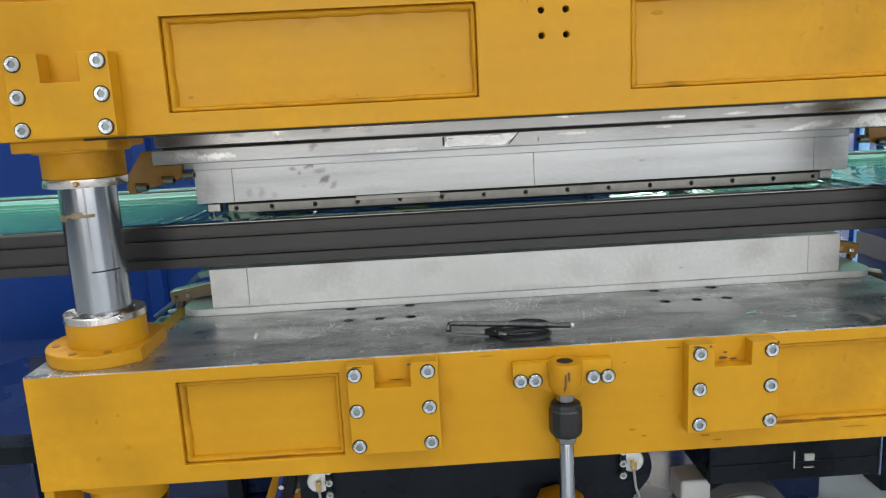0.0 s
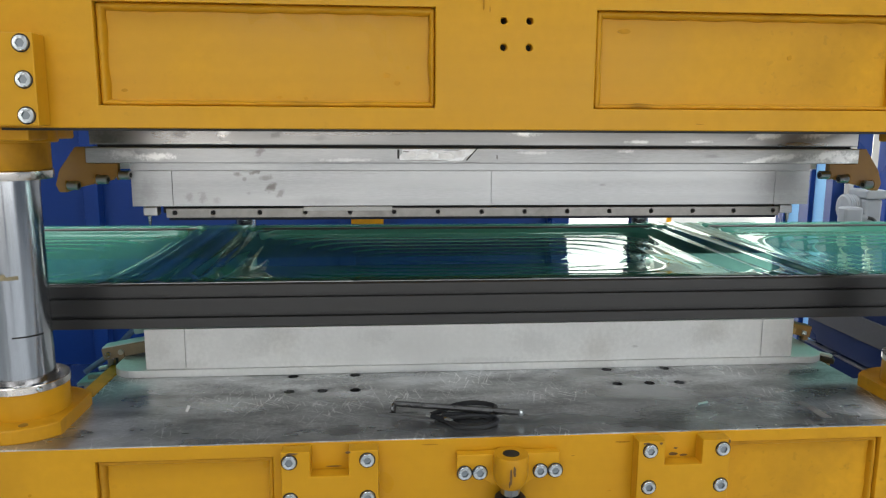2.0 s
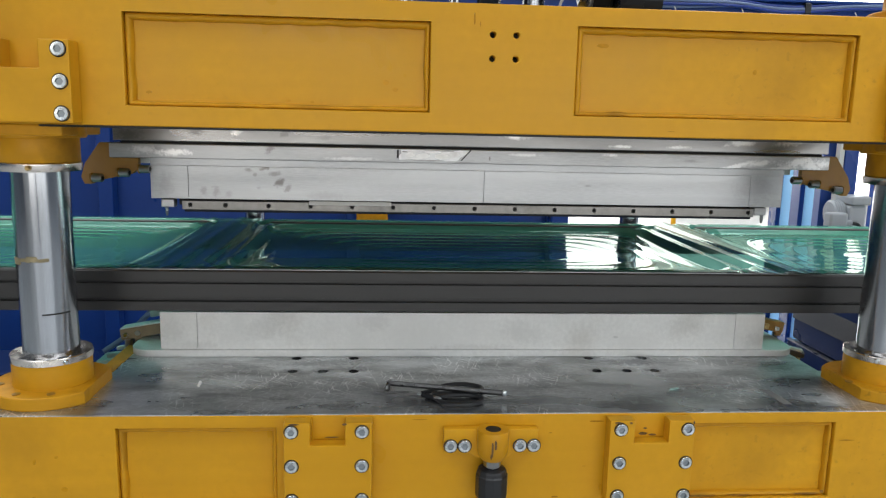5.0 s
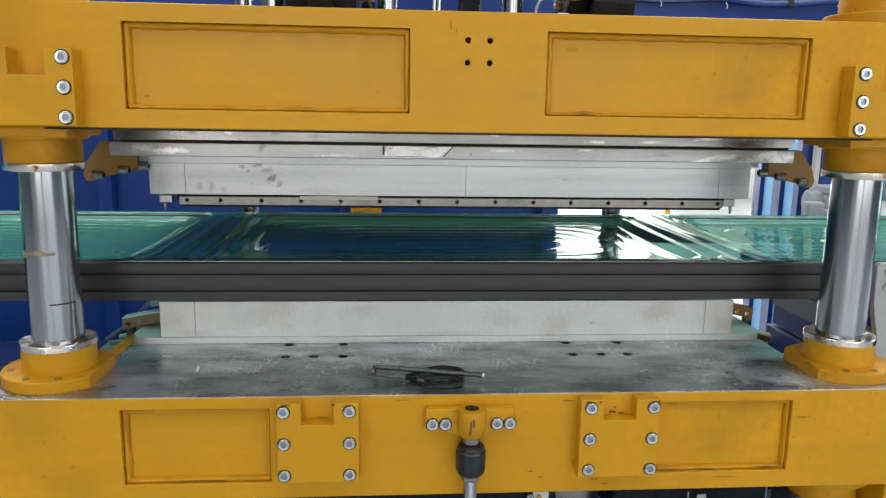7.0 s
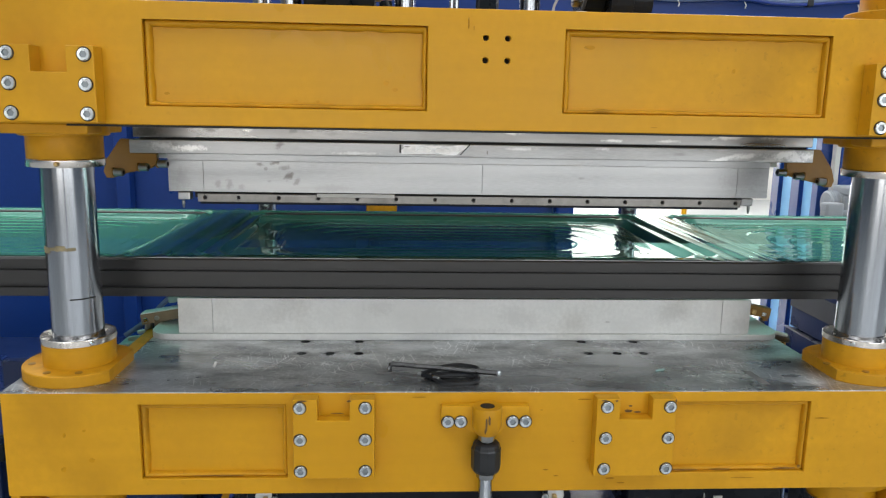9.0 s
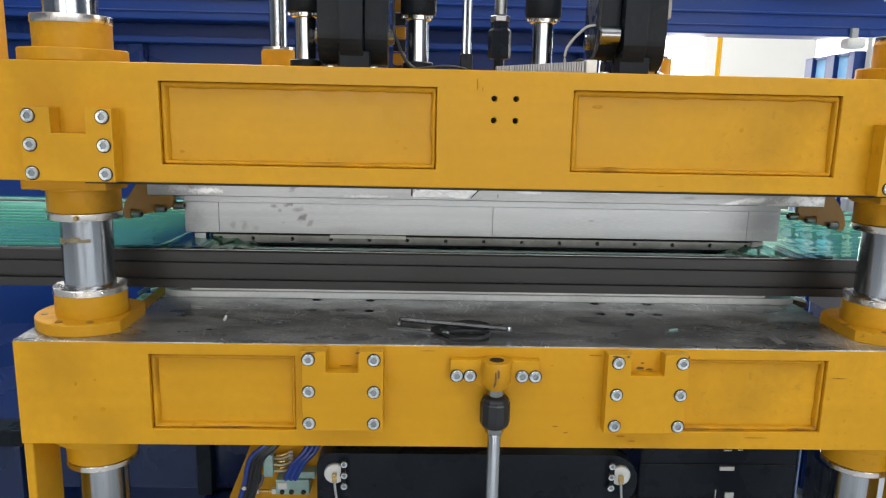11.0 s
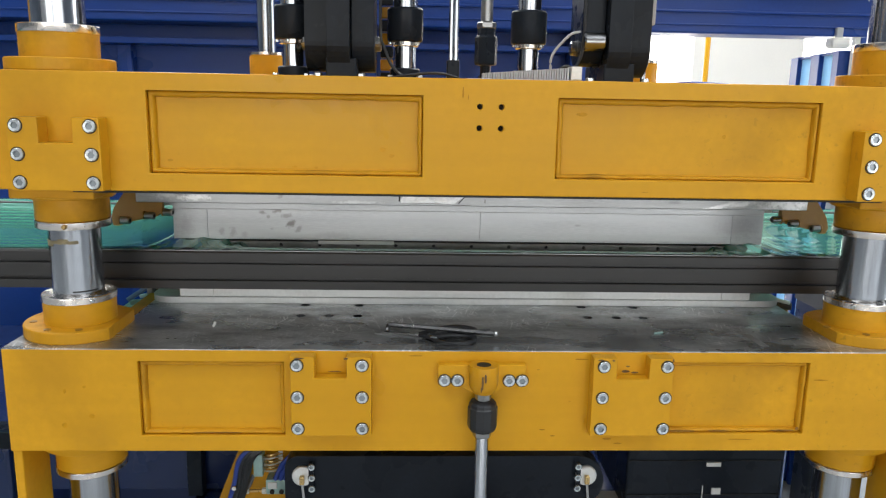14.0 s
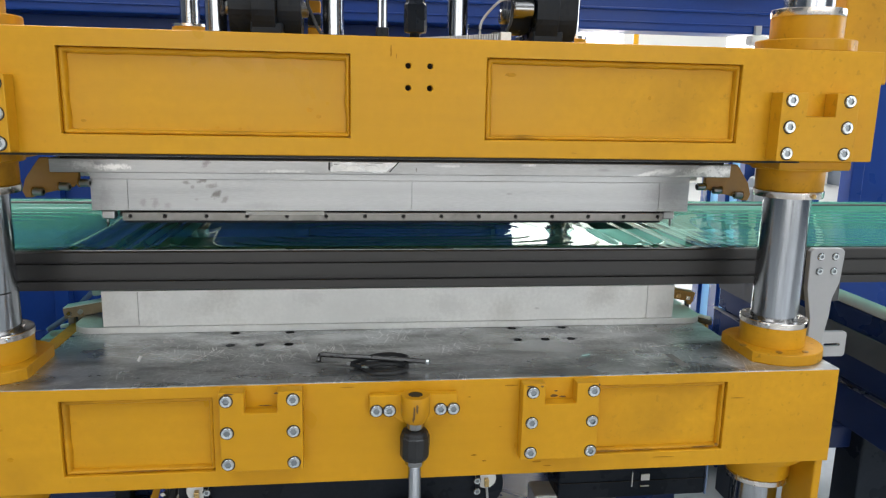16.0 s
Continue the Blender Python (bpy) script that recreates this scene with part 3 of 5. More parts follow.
# thin steel strip added as the white highlight along the panel's edge
part("edge_line", box(1.283, 1.300, 0.15, 1.40, 0.7185, 0.7235, bev=0.001), STEEL, bed, "bright strip for the highlight on the panel edge")
part("crossbeam", box(0.98, 2.0, 0.60, 0.70, 0.53, 0.60, bev=0.006), NAVY, bed)
part("leg", box(1.315, 1.425, 0.55, 0.66, 0.0, 0.612, bev=0.006), BLACK, bed)
part("leg", box(1.315, 1.425, 1.2, 1.31, 0.0, 0.53, bev=0.006), BLACK, bed)
for k in range(9):
    part("rack_tooth", box(1.335 + 0.012 * k, 1.343 + 0.012 * k, 0.546, 0.565, 0.612, 0.626), ALU_DULL, bed)
part("under_beam", box(0.945, 1.03, 0.34, 0.98, 1.045, 1.10, bev=0.004), DARK_GREY, bed)

# ---------------------------------------------------------------- columns
COLS = ((-0.7455, 0.14), (0.7445, 0.14))
for cx, cy in COLS:
    col = thing("guide_column", (cx, cy, 0.0), "thick hard-chromed steel guide column of the press", "guide column", "press columns")
    part("shaft", lathe([(0.0445, 0), (0.0445, 2.7)], (cx, cy, 0), 64), CHROME, col, smooth=True)
    part("foot", lathe([(0.11, 0), (0.11, 0.04), (0.09, 0.05), (0.075, 0.09)], (cx, cy, 0)), YELLOW, col)
    if cx < 0:
        bm = bmesh.new()
        R = 0.0449
        for a0, a1, z0, z1 in ((205, 300, 1.234, 1.2395), (212, 240, 1.229, 1.234), (255, 278, 1.2395, 1.243)):
            n = 24
            for k in range(n):
                a, b = radians(a0 + (a1 - a0) * k / n), radians(a0 + (a1 - a0) * (k + 1) / n)
                j = 0.0022 * noise.noise((k * 0.7, a0, 0))
                box(-0.5, 0.5, -0.5, 0.5, -0.5, 0.5, bm, m=Matrix.Translation((cx + R * math.cos((a + b) / 2), cy + R * math.sin((a + b) / 2), (z0 + z1) / 2 + j))
                    @ Matrix.Rotation((a + b) / 2, 4, "Z") @ Matrix.Diagonal((0.0008, R * (b - a) * 1.05, z1 - z0, 1)))
        part("glue_residue", bm, RESIDUE, col, "tan glue residue on the chrome")
        bm = bmesh.new()
        for k in range(16):
            a = radians(282 + k * 3.6)
            box(-0.5, 0.5, -0.5, 0.5, -0.5, 0.5, bm, m=Matrix.Translation((cx + R * math.cos(a), cy + R * math.sin(a), 1.146)) @ Matrix.Rotation(a, 4, "Z")
                @ Matrix.Diagonal((0.0006, R * 0.066, 0.0022, 1)))
        part("wear_line", bm, DARK, col, "dark wear line round the chrome")
for cx in (-0.565, 0.56):
    col = thing("rear_guide_post", (cx, 1.08, 0.0), "slim chromed guide post at the rear of the press", "guide post", "rear posts")
    part("shaft", rod((cx, 1.08, 0), (cx, 1.08, 2.6), 0.028, 32), CHROME, col, smooth=True)

# ---------------------------------------------------------------- upper platen
upper = thing("upper_platen", (0, 0.046, 1.456), "yellow painted welded steel upper platen with recessed panels", "press platen")
UY = 0.046
pockets = [(-0.571, -0.112, 1.487, 1.624), (0.117, 0.574, 1.487, 1.624)]
holes4 = [circle(x, z, 0.0048, 14) for x in (-0.016, 0.0205) for z in (1.571, 1.607)]


def pocket_plate(x0, x1, y0, z0, z1, pocks, holes, parent):
    """A front plate with pocket openings, each closed by a set-back panel with a weld bead round it."""
    part("front_plate", prism(rect(x0, x1, z0, z1), y0, y0 + 0.016, [rect(*p) for p in pocks] + list(holes)), YELLOW, parent, bevel=0.0016)
    for a, b, c, d in pocks:
        part("recessed_panel", box(a - 0.01, b + 0.01, y0 + 0.0165, y0 + 0.03, c - 0.01, d + 0.01), YELLOW, parent)
        bm = bmesh.new()
        y = y0 + 0.0165
        for (px, pz), (qx, qz), wide in (((a, c), (b, c), 0.0085), ((b, c), (b, d), 0.0095), ((b, d), (a, d), 0.0115), ((a, d), (a, c), 0.0125)):
            v = Vector((qx - px, 0, qz - pz))
            u = v.normalized()
            w = Vector((-u.z, 0, u.x))
            m = max(8, int(v.length / 0.005))
            prev = None
            for k in range(m + 1):
                o = Vector((px, y, pz)) + u * 0.004 + (v - u * 0.008) * k / m
                j = noise.noise((o.x * 45, o.z * 45, y0 * 9)) * 0.0018
                rad = wide / 2 + j * 0.5
                ring = []
                for q in range(7):
                    ang = math.pi * q / 6
                    ring.append(bm.verts.new(o + w * (-0.0008 + rad * (1 - math.cos(ang))) + Vector((0, 0.0005 - (0.0112 + j) * math.sin(ang), 0))))
                if prev:
                    for s in range(6):
                        f = bm.faces.new((prev[s], ring[s], ring[s + 1], prev[s + 1]))
                        f.smooth = True
                prev = ring
        part("weld_bead", bm, YELLOW_WORN, parent)


pocket_plate(-0.842, 0.842, UY, 1.456, 1.653, pockets, holes4, upper)
# near-black strip stands in for the shadow gap below the front plate
part("shadow_gap_strip", box(-0.70, 0.70, UY - 0.0008, UY + 0.012, 1.4528, 1.4558), DARK, upper, "dark strip painted as the shadow gap under the plate")
part("hole_backing", box(-0.03, 0.035, UY + 0.021, UY + 0.024, 1.56, 1.62), DARK, upper)
part("body", box(-0.842, 0.842, UY + 0.03, 1.16, 1.4565, 1.6525, bev=0.003), YELLOW, upper)
for xc, half, pitch in ((-0.709, 0.0735, 0.0588), (0.7055, 0.0730, 0.0545)):
    x0, x1 = xc - half, xc + half
    n0, n1 = xc - 0.0245, xc + 0.0300
    blk = part("clamp_block", prism([(x0, 1.459), (x1, 1.459), (x1, 1.578), (n1, 1.578), (n1, 1.537), (n0, 1.537), (n0, 1.578), (x0, 1.578)], 0.010, UY - 0.001), YELLOW, upper, bevel=0.0014)
    for x in (xc - pitch, xc + pitch):
        for z in (1.4725, 1.5185, 1.5645):
            shared("socket_screw", SCREW, blk, (x, 0.010, z))
for cx, cy in COLS:
    inner = 0.076 if cx < 0 else -0.076
    b = part("top_bushing", lathe([(0.088, 1.653), (0.089, 1.655), (0.089, 1.673), (0.087, 1.675)], (cx, cy, 0), 56), YELLOW_WORN, upper)
    part("bushing_boss", lathe([(0.0645, 1.674), (0.0645, 1.717)], (cx, cy, 0), 56), YELLOW_WORN, b, smooth=True)
    part("seal_ring", lathe([(0.0655, 1.7172), (0.066, 1.718), (0.066, 1.730), (0.065, 1.731), (0.046, 1.7315)], (cx, cy, 0), 56), RING, b, smooth=True)
    b = part("bottom_bushing", lathe([(0.073, 1.4562), (0.074, 1.455), (0.074, 1.436), (0.072, 1.434)], (cx, cy, 0), 56), YELLOW_WORN, upper, smooth=True)
    part("flange", box(cx - 0.072, cx + 0.072, cy - 0.078, cy + 0.078, 1.438, 1.4562, bev=0.003), YELLOW_WORN, b)
    part("bushing_boss", lathe([(0.0615, 1.436), (0.0625, 1.433), (0.0625, 1.396), (0.0615, 1.3945)], (cx, cy, 0), 56), YELLOW_WORN, b, smooth=True)
    part("seal_ring", lathe([(0.0635, 1.3942), (0.0645, 1.393), (0.0645, 1.382), (0.0635, 1.3805), (0.046, 1.380)], (cx, cy, 0), 56), RING, b, smooth=True)
    part("grease_plug", lathe([(0.0045, 0), (0.0045, 0.004), (0.003, 0.006)], (cx + 0.012, cy - 0.0635, 1.3875), 12, None, Matrix.Rotation(radians(90), 4, "X")), BRASS, b)
for cx in (-0.565, 0.56):
    part("rear_bushing", lathe([(0.052, 1.653), (0.052, 1.732), (0.050, 1.735)], (cx, 1.08, 0)), YELLOW_WORN, upper, smooth=True)
    part("rear_sleeve", lathe([(0.040, 1.456), (0.040, 1.245), (0.036, 1.240)], (cx + (0.02 if cx < 0 else 0.0), 1.08, 0), 32), RING, upper, smooth=True)
    part("rear_ring", lathe([(0.051, 1.735), (0.053, 1.737), (0.053, 1.745), (0.04, 1.746)], (cx, 1.08, 0)), RING, upper, smooth=True)
for x0, x1 in ((-1.01, -0.921), (0.872, 0.98)):
    part("side_post", box(x0, x1, 0.215, 0.26, 1.60, 2.75, bev=0.004), YELLOW, upper)
    part("side_lug", box(min(x0, x1, key=abs), 0.842 if x0 > 0 else -0.842, 0.22, 0.255, 1.605, 1.65), YELLOW, upper)
for k, (x, z, w, h, mat) in enumerate(((-0.045, 1.629, 0.003, 0.022, SCRAPE), (-0.036, 1.622, 0.002, 0.010, SCRAPE), (0.276, 1.466, 0.014, 0.0012, SCRAPE), (0.638, 1.482, 0.0018, 0.030, GREASE), (0.634, 1.470, 0.0014, 0.020, GREASE))):
    smear(x, z, w, h, UY - 0.0006, mat, upper, "paint_scrape", k + 130)
for k, (x, z, w, h) in enumerate(((-0.541, 1.508, 0.010, 0.006), (-0.294, 1.499, 0.007, 0.005), (-0.33, 1.500, 0.010, 0.004), (-0.18, 1.532, 0.012, 0.010), (-0.165, 1.521, 0.010, 0.008), (0.413, 1.563, 0.007, 0.009), (0.161, 1.597, 0.022, 0.008))):
    smear(x, z, w, h, UY + 0.0157, STAIN, upper, "paint_stain", k + 150)
# rods, couplings and links standing on the platen
chain = thing("cable_chain", (-0.19, 0.62, 1.653), "yellow and black striped cable carrier on the platen", "cable carrier")
for k in range(24):
    part("link", box(-0.208, -0.178, 0.60, 0.63, 1.653 + k * 0.03, 1.679 + k * 0.03, bev=0.003), YELLOW_WORN if k % 2 else BLACK, chain)
flow = thing("flow_sensor", (0.40, 0.5, 1.653), "slim chromed sensor post with a pale head", "sensor post")
part("post", rod((0.395, 0.5, 1.653), (0.395, 0.5, 1.79), 0.006), CHROME, flow)
part("head", box(0.380, 0.412, 0.485, 0.515, 1.79, 1.86, bev=0.004), GREY, flow)
part("clip", box(0.388, 0.403, 0.488, 0.505, 1.70, 1.712, bev=0.002), ZINC, flow)
for x in (-0.33, -0.24, 0.25, 0.37):
    part("stud_nut", lathe([(0.009, 1.653), (0.009, 1.668), (0.006, 1.670)], (x, 0.40, 0), 6), ZINC, upper)
for x, y in ((-0.398, 0.5), (-0.148, 0.5), (0.129, 0.5)):
    c = part("cylinder_rod", lathe([(0.0235, 1.653), (0.0235, 2.05)], (x, y, 0), 32), CHROME, upper, smooth=True)
    part("rod_collar", lathe([(0.034, 1.653), (0.034, 1.682), (0.031, 1.685)], (x, y, 0), 28), BLACK, c, smooth=True)
    for k in range(4):
        a = radians(45 + 90 * k)
        part("nut", lathe([(0.007, 1.654), (0.007, 1.668), (0.005, 1.669)], (x + 0.047 * math.cos(a), y + 0.047 * math.sin(a), 0), 6), ZINC, c)
    part("base_flange", box(x - 0.058, x + 0.058, y - 0.058, y + 0.058, 1.653, 1.659, bev=0.002), BLACK, c)


def link(name, x0, x1, parent):
    """A knuckle of three thick lobes side by side on a pin."""
    w = (x1 - x0) / 3
    for k, (r, top, yy) in enumerate(((0.062, 2.2, 0.48), (0.075, 2.3, 0.46), (0.062, 2.2, 0.48))):
        a = x0 + w * k
        zc = 1.757 if k == 0 and x0 > 0 else 1.735
        pts = [(yy + r * math.cos(radians(180 + 180 * i / 20)), zc + r * math.sin(radians(180 + 180 * i / 20))) for i in range(21)] + [(yy + r, top), (yy - r, top)]
        part("lobe", prism(pts, a + 0.001, a + w - 0.001, plane="yz"), BLACK, parent, bevel=0.004)
    part("pin", rod((x0 - 0.012, 0.48, 1.735), (x1 + 0.012, 0.48, 1.735), 0.016), STEEL, parent)
    part("pillow_block", box(x0 + w * 0.95, x1 - w * 0.75, 0.40, 0.58, 1.653, 1.70, bev=0.003), BLACK, parent)
    if x0 > 0:
        part("pin_boss", rod((x0 + 0.003, 0.412, 1.745), (x0 + w - 0.002, 0.412, 1.745), 0.0195, 24), STEEL, parent, smooth=True)


k1 = thing("toggle_knuckle", (-0.286, 0.48, 1.653), "black steel toggle knuckle on the upper platen", "toggle link", "toggle knuckles")
link("a", -0.362, -0.212, k1)
k2 = thing("toggle_knuckle", (0.307, 0.48, 1.653), "black steel toggle knuckle on the upper platen", "toggle link", "toggle knuckles")
link("b", 0.232, 0.384, k2)
for x in (-0.045, -0.034):
    part("thin_rod", rod((x, 0.5, 1.70), (x, 0.5, 2.2), 0.0055), CHROME, upper)
part("rod_clevis", box(-0.054, -0.026, 0.485, 0.515, 1.653, 1.705, bev=0.003), BLACK, upper)
cpl = part("rod_coupling", lathe([(0.012, 1.653), (0.012, 1.694), (0.024, 1.696), (0.0255, 1.701), (0.0255, 1.755), (0.021, 1.761), (0.0205, 1.775)], (0.034, 0.5, 0), 8), BLACK, upper, "black hexagonal rod coupling")
part("hex_nut", lathe([(0.020, 1.775), (0.022, 1.777), (0.022, 1.787), (0.020, 1.789)], (0.034, 0.5, 0), 6), STEEL, cpl)
part("threaded_rod", rod((0.034, 0.5, 1.789), (0.034, 0.5, 2.3), 0.0135), STEEL, cpl, smooth=True)
part("lock_nut", lathe([(0.0165, 1.653), (0.0165, 1.672)], (0.034, 0.5, 0), 6), STEEL, cpl)
mani = thing("valve_strip", (0.10, 0.33, 1.653), "finned pale aluminium valve strip on the platen", "valve strip")
part("base", box(-0.02, 0.215, 0.31, 0.35, 1.653, 1.661, bev=0.001), ALU_DULL, mani)
for k in range(34):
    part("fin", box(0.012 + k * 0.0052, 0.0145 + k * 0.0052, 0.312, 0.348, 1.661, 1.672 + 0.0004 * k), ALU, mani)
part("end_block", box(0.190, 0.212, 0.305, 0.352, 1.661, 1.688, bev=0.002), ALU_DULL, mani)
hoses = thing("hose_bundle", (0.2, 0.42, 1.653), "thin black and grey hoses over the platen", "hose")
part("hose", tube([(-0.20, 0.36, 1.657), (-0.08, 0.38, 1.672), (0.0, 0.40, 1.655), (0.10, 0.42, 1.66)], 0.003), RUBBER, hoses)
part("hose", tube([(0.17, 0.40, 1.655), (0.165, 0.40, 1.71), (0.20, 0.40, 1.755), (0.225, 0.40, 1.765)], 0.0028), GREY, hoses)
part("hose", tube([(0.155, 0.40, 1.657), (0.19, 0.40, 1.69), (0.225, 0.41, 1.70), (0.236, 0.41, 1.80), (0.23, 0.42, 2.2)], 0.0035), RUBBER, hoses)
part("hose", tube([(0.40, 0.42, 1.655), (0.46, 0.40, 1.661), (0.53, 0.40, 1.660), (0.60, 0.42, 1.656)], 0.005), BLUE_TUBE, hoses)
part("hose", tube([(-0.19, 0.42, 2.2), (-0.20, 0.42, 1.80), (-0.19, 0.42, 1.72), (-0.15, 0.40, 1.665), (-0.05, 0.38, 1.658)], 0.0035), RUBBER, hoses)

crosshead = thing("toggle_crosshead", (0, 0.5, 1.627), "black steel crosshead with rod jackets above the platen", "crosshead")
for x, y in ((-0.398, 0.5), (-0.148, 0.5), (0.129, 0.5)):
    j = part("rod_collar", lathe([(0.033, 1.617), (0.038, 1.619), (0.040, 1.623), (0.040, 1.686), (0.037, 1.690)], (x, y, 0), 40), BLACK, crosshead, "black round rod collar", smooth=True)
    part("gland_ring", lathe([(0.026, 1.607), (0.030, 1.609), (0.030, 1.617)], (x, y, 0), 32), RING, j, smooth=True)
    part("rod", lathe([(0.0275, 1.6905), (0.0275, 1.90)], (x, y, 0), 32), CHROME, j, smooth=True)
    for k in range(3):
        a = radians(200 + 60 * k)
        part("collar_screw", rod((x + 0.036 * math.cos(a), y + 0.036 * math.sin(a), 1.6165), (x + 0.036 * math.cos(a), y + 0.036 * math.sin(a), 1.611), 0.0045, 8), ZINC, j)
part("cross_beam", box(-0.50, 0.50, 0.42, 0.60, 1.90, 2.06, bev=0.006), BLACK, crosshead)

# ---------------------------------------------------------------- upper mould
umould = thing("upper_mould", (0, 0.395, 1.286), "bright milled aluminium upper mould with stains", "mould")
part("backing_plate", box(-0.712, 0.746, 0.380, 0.94, 1.4235, 1.456, bev=0.0015), BACK_STEEL, umould)
# dark sheet fills the gap between the plates, coloured as its shade
part("gap_shade_sheet", box(-0.700, 0.735, 0.386, 0.93, 1.4185, 1.4235), DARK, umould)
part("clamp_plate", box(-0.7205, 0.750, 0.380, 0.94, 1.390, 1.4185, bev=0.0015), CLAMP_ALU, umould)
part("spacer_plate", box(-0.648, 0.661, 0.3949, 0.93, 1.3757, 1.3899, bev=0.0003), ALU, umould)
part("inner_plate", box(-0.690, 0.700, 0.44, 0.93, 1.3757, 1.3898), ALU_DULL, umould)
for x0, x1 in ((-0.648, -0.5748), (-0.5742, 0.0222), (0.0225, 0.5898), (0.5904, 0.661)):
    part("mould_block", box(x0, x1, 0.395, 0.93, 1.309, 1.3755, bev=0.0005), ALU_STAINED, umould)
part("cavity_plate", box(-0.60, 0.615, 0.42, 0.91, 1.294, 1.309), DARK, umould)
HOLES = [-0.573, -0.503, -0.417] + [-0.417 + 0.0843 * k for k in range(1, 12)] + [0.592]
part("cutting_strip", prism(rect(-0.589, 0.604, 1.287, 1.3045), 0.398, 0.406, [circle(x, 1.2965, 0.0044, 10) for x in HOLES]), STRIP, umould, "dark-holed steel strip along the mould's edge", bevel=0.0006)
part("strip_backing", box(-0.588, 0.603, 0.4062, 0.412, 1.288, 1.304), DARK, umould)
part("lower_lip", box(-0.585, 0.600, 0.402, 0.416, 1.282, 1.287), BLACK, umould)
part("cover_strip", box(-0.335, -0.168, 0.3955, 0.3978, 1.2995, 1.3075, bev=0.0006), PALE, umould)
for x in (-0.616, 0.619):
    part("corner_clip", box(x - 0.014, x + 0.012, 0.396, 0.42, 1.291, 1.308, bev=0.002), ALU, umould)
    part("locating_pin", lathe([(0.0015, 1.273), (0.0032, 1.280), (0.0036, 1.292)], (x - (0.005 if x < 0 else -0.007), 0.405, 0), 12), STEEL, umould)
for s in (-1, 1):
    e = -0.7205 if s < 0 else 0.750
    pts = [(0, 1.4185), (0.022, 1.4185), (0.052, 1.376), (0.060, 1.350), (0.054, 1.336), (0.042, 1.336), (0.022, 1.344), (-0.040, 1.358), (-0.052, 1.368), (-0.052, 1.389), (0.0, 1.389)]
    hk = part("hook_bracket", prism([(e + s * (u + 0.0005), z) for u, z in pts], 0.392, 0.406), BROWN, umould, "brown painted hook bracket", bevel=0.0012)
    for u, z in ((0.036, 1.349), (-0.016, 1.360), (-0.056, 1.368)):
        part("cap_screw", rod((e + s * u, 0.387, z), (e + s * (u - 0.020), 0.384, z), 0.0082, 16), STEEL, hk, smooth=True)
        part("socket", rod((e + s * (u - 0.0195), 0.384, z), (e + s * (u - 0.0206), 0.3838, z), 0.0048, 6), DARK, hk)
        part("washer", rod((e + s * (u + 0.003), 0.388, z), (e + s * u, 0.3876, z), 0.0095, 16), BROWN, hk)
    for u, y in ((-0.064, 0.50), (-0.070, 0.60), (-0.075, 0.70)):
        part("cap_screw", rod((e + s * u, y, 1.370), (e + s * (u - 0.016), y, 1.370), 0.008, 12), BLACK, hk)


ragged = random.Random(5)
low = [(-0.153 + 0.118 * k / 14, 1.3955 + ragged.uniform(-0.0012, 0.0016)) for k in range(15)]
high = [(-0.010 - 0.140 * k / 14, 1.4168 - abs(ragged.gauss(0, 0.0016))) for k in range(15)]
lab = part("torn_tape", prism(low + [(-0.030, 1.4015), (-0.018, 1.4085)] + high + [(-0.149, 1.409), (-0.155, 1.403)], 0.3790, 0.3797), TAPE, umould, "torn pale tape remnant")
for k, (x, z, w, h) in enumerate(((-0.132, 1.406, 0.022, 0.012), (-0.105, 1.4045, 0.034, 0.013), (-0.068, 1.4035, 0.036, 0.014), (-0.040, 1.408, 0.022, 0.010), (-0.085, 1.4125, 0.040, 0.005), (-0.120, 1.3985, 0.030, 0.004))):
    smear(x, z, w, h, 0.3788 - 0.0001 * k, WHITE_SMEAR, umould, "tape_patch", k + 60)
for k, (x, z, w, h) in enumerate(((-0.10, 1.3958, 0.09, 0.0016), (-0.142, 1.412, 0.012, 0.0022), (-0.055, 1.4145, 0.030, 0.0014), (0.03, 1.402, 0.004, 0.010), (-0.02, 1.3925, 0.05, 0.0012))):
    smear(x, z, w, h, 0.3781, SMEAR, umould, "dirt_line", k + 70)
part("dark_scratch", box(-0.5, 0.5, -0.5, 0.5, -0.5, 0.5, m=Matrix.Translation((-0.018, 0.3786, 1.407)) @ Matrix.Rotation(radians(-48), 4, "Y") @ Matrix.Diagonal((0.03, 0.0005, 0.0022, 1))), DARK, umould)
part("dark_scratch", box(-0.158, -0.154, 0.3785, 0.3792, 1.399, 1.416), DARK, umould)

# ---------------------------------------------------------------- lower platen
lower = thing("lower_platen", (0, 0.028, 0.81), "yellow painted lower platen with an oily steel table top", "press platen")
LY = 0.028
pocket_plate(-0.837, 0.823, LY, 0.808, 0.9985, [(-0.606, -0.352, 0.838, 0.977), (0.335, 0.597, 0.842, 0.979)], [], lower)
part("front_beam", box(-0.837, 0.823, LY + 0.03, 0.236, 0.8085, 0.9935, bev=0.002), YELLOW, lower)
part("rear_body", box(-0.681, 0.684, 0.2365, 1.16, 0.8085, 0.9935, bev=0.002), YELLOW, lower)
part("edge_strip", box(-0.711, -0.6825, 0.238, 0.405, 0.975, 1.001, bev=0.002), YELLOW_WORN, lower)
TH = [(x, y, 0.0095) for x in (-0.352, -0.295, -0.237, 0.236, 0.296, 0.352) for y in (0.2385,)] + [(x, 0.317, 0.0095) for x in (-0.354, -0.24, 0.24, 0.354)]
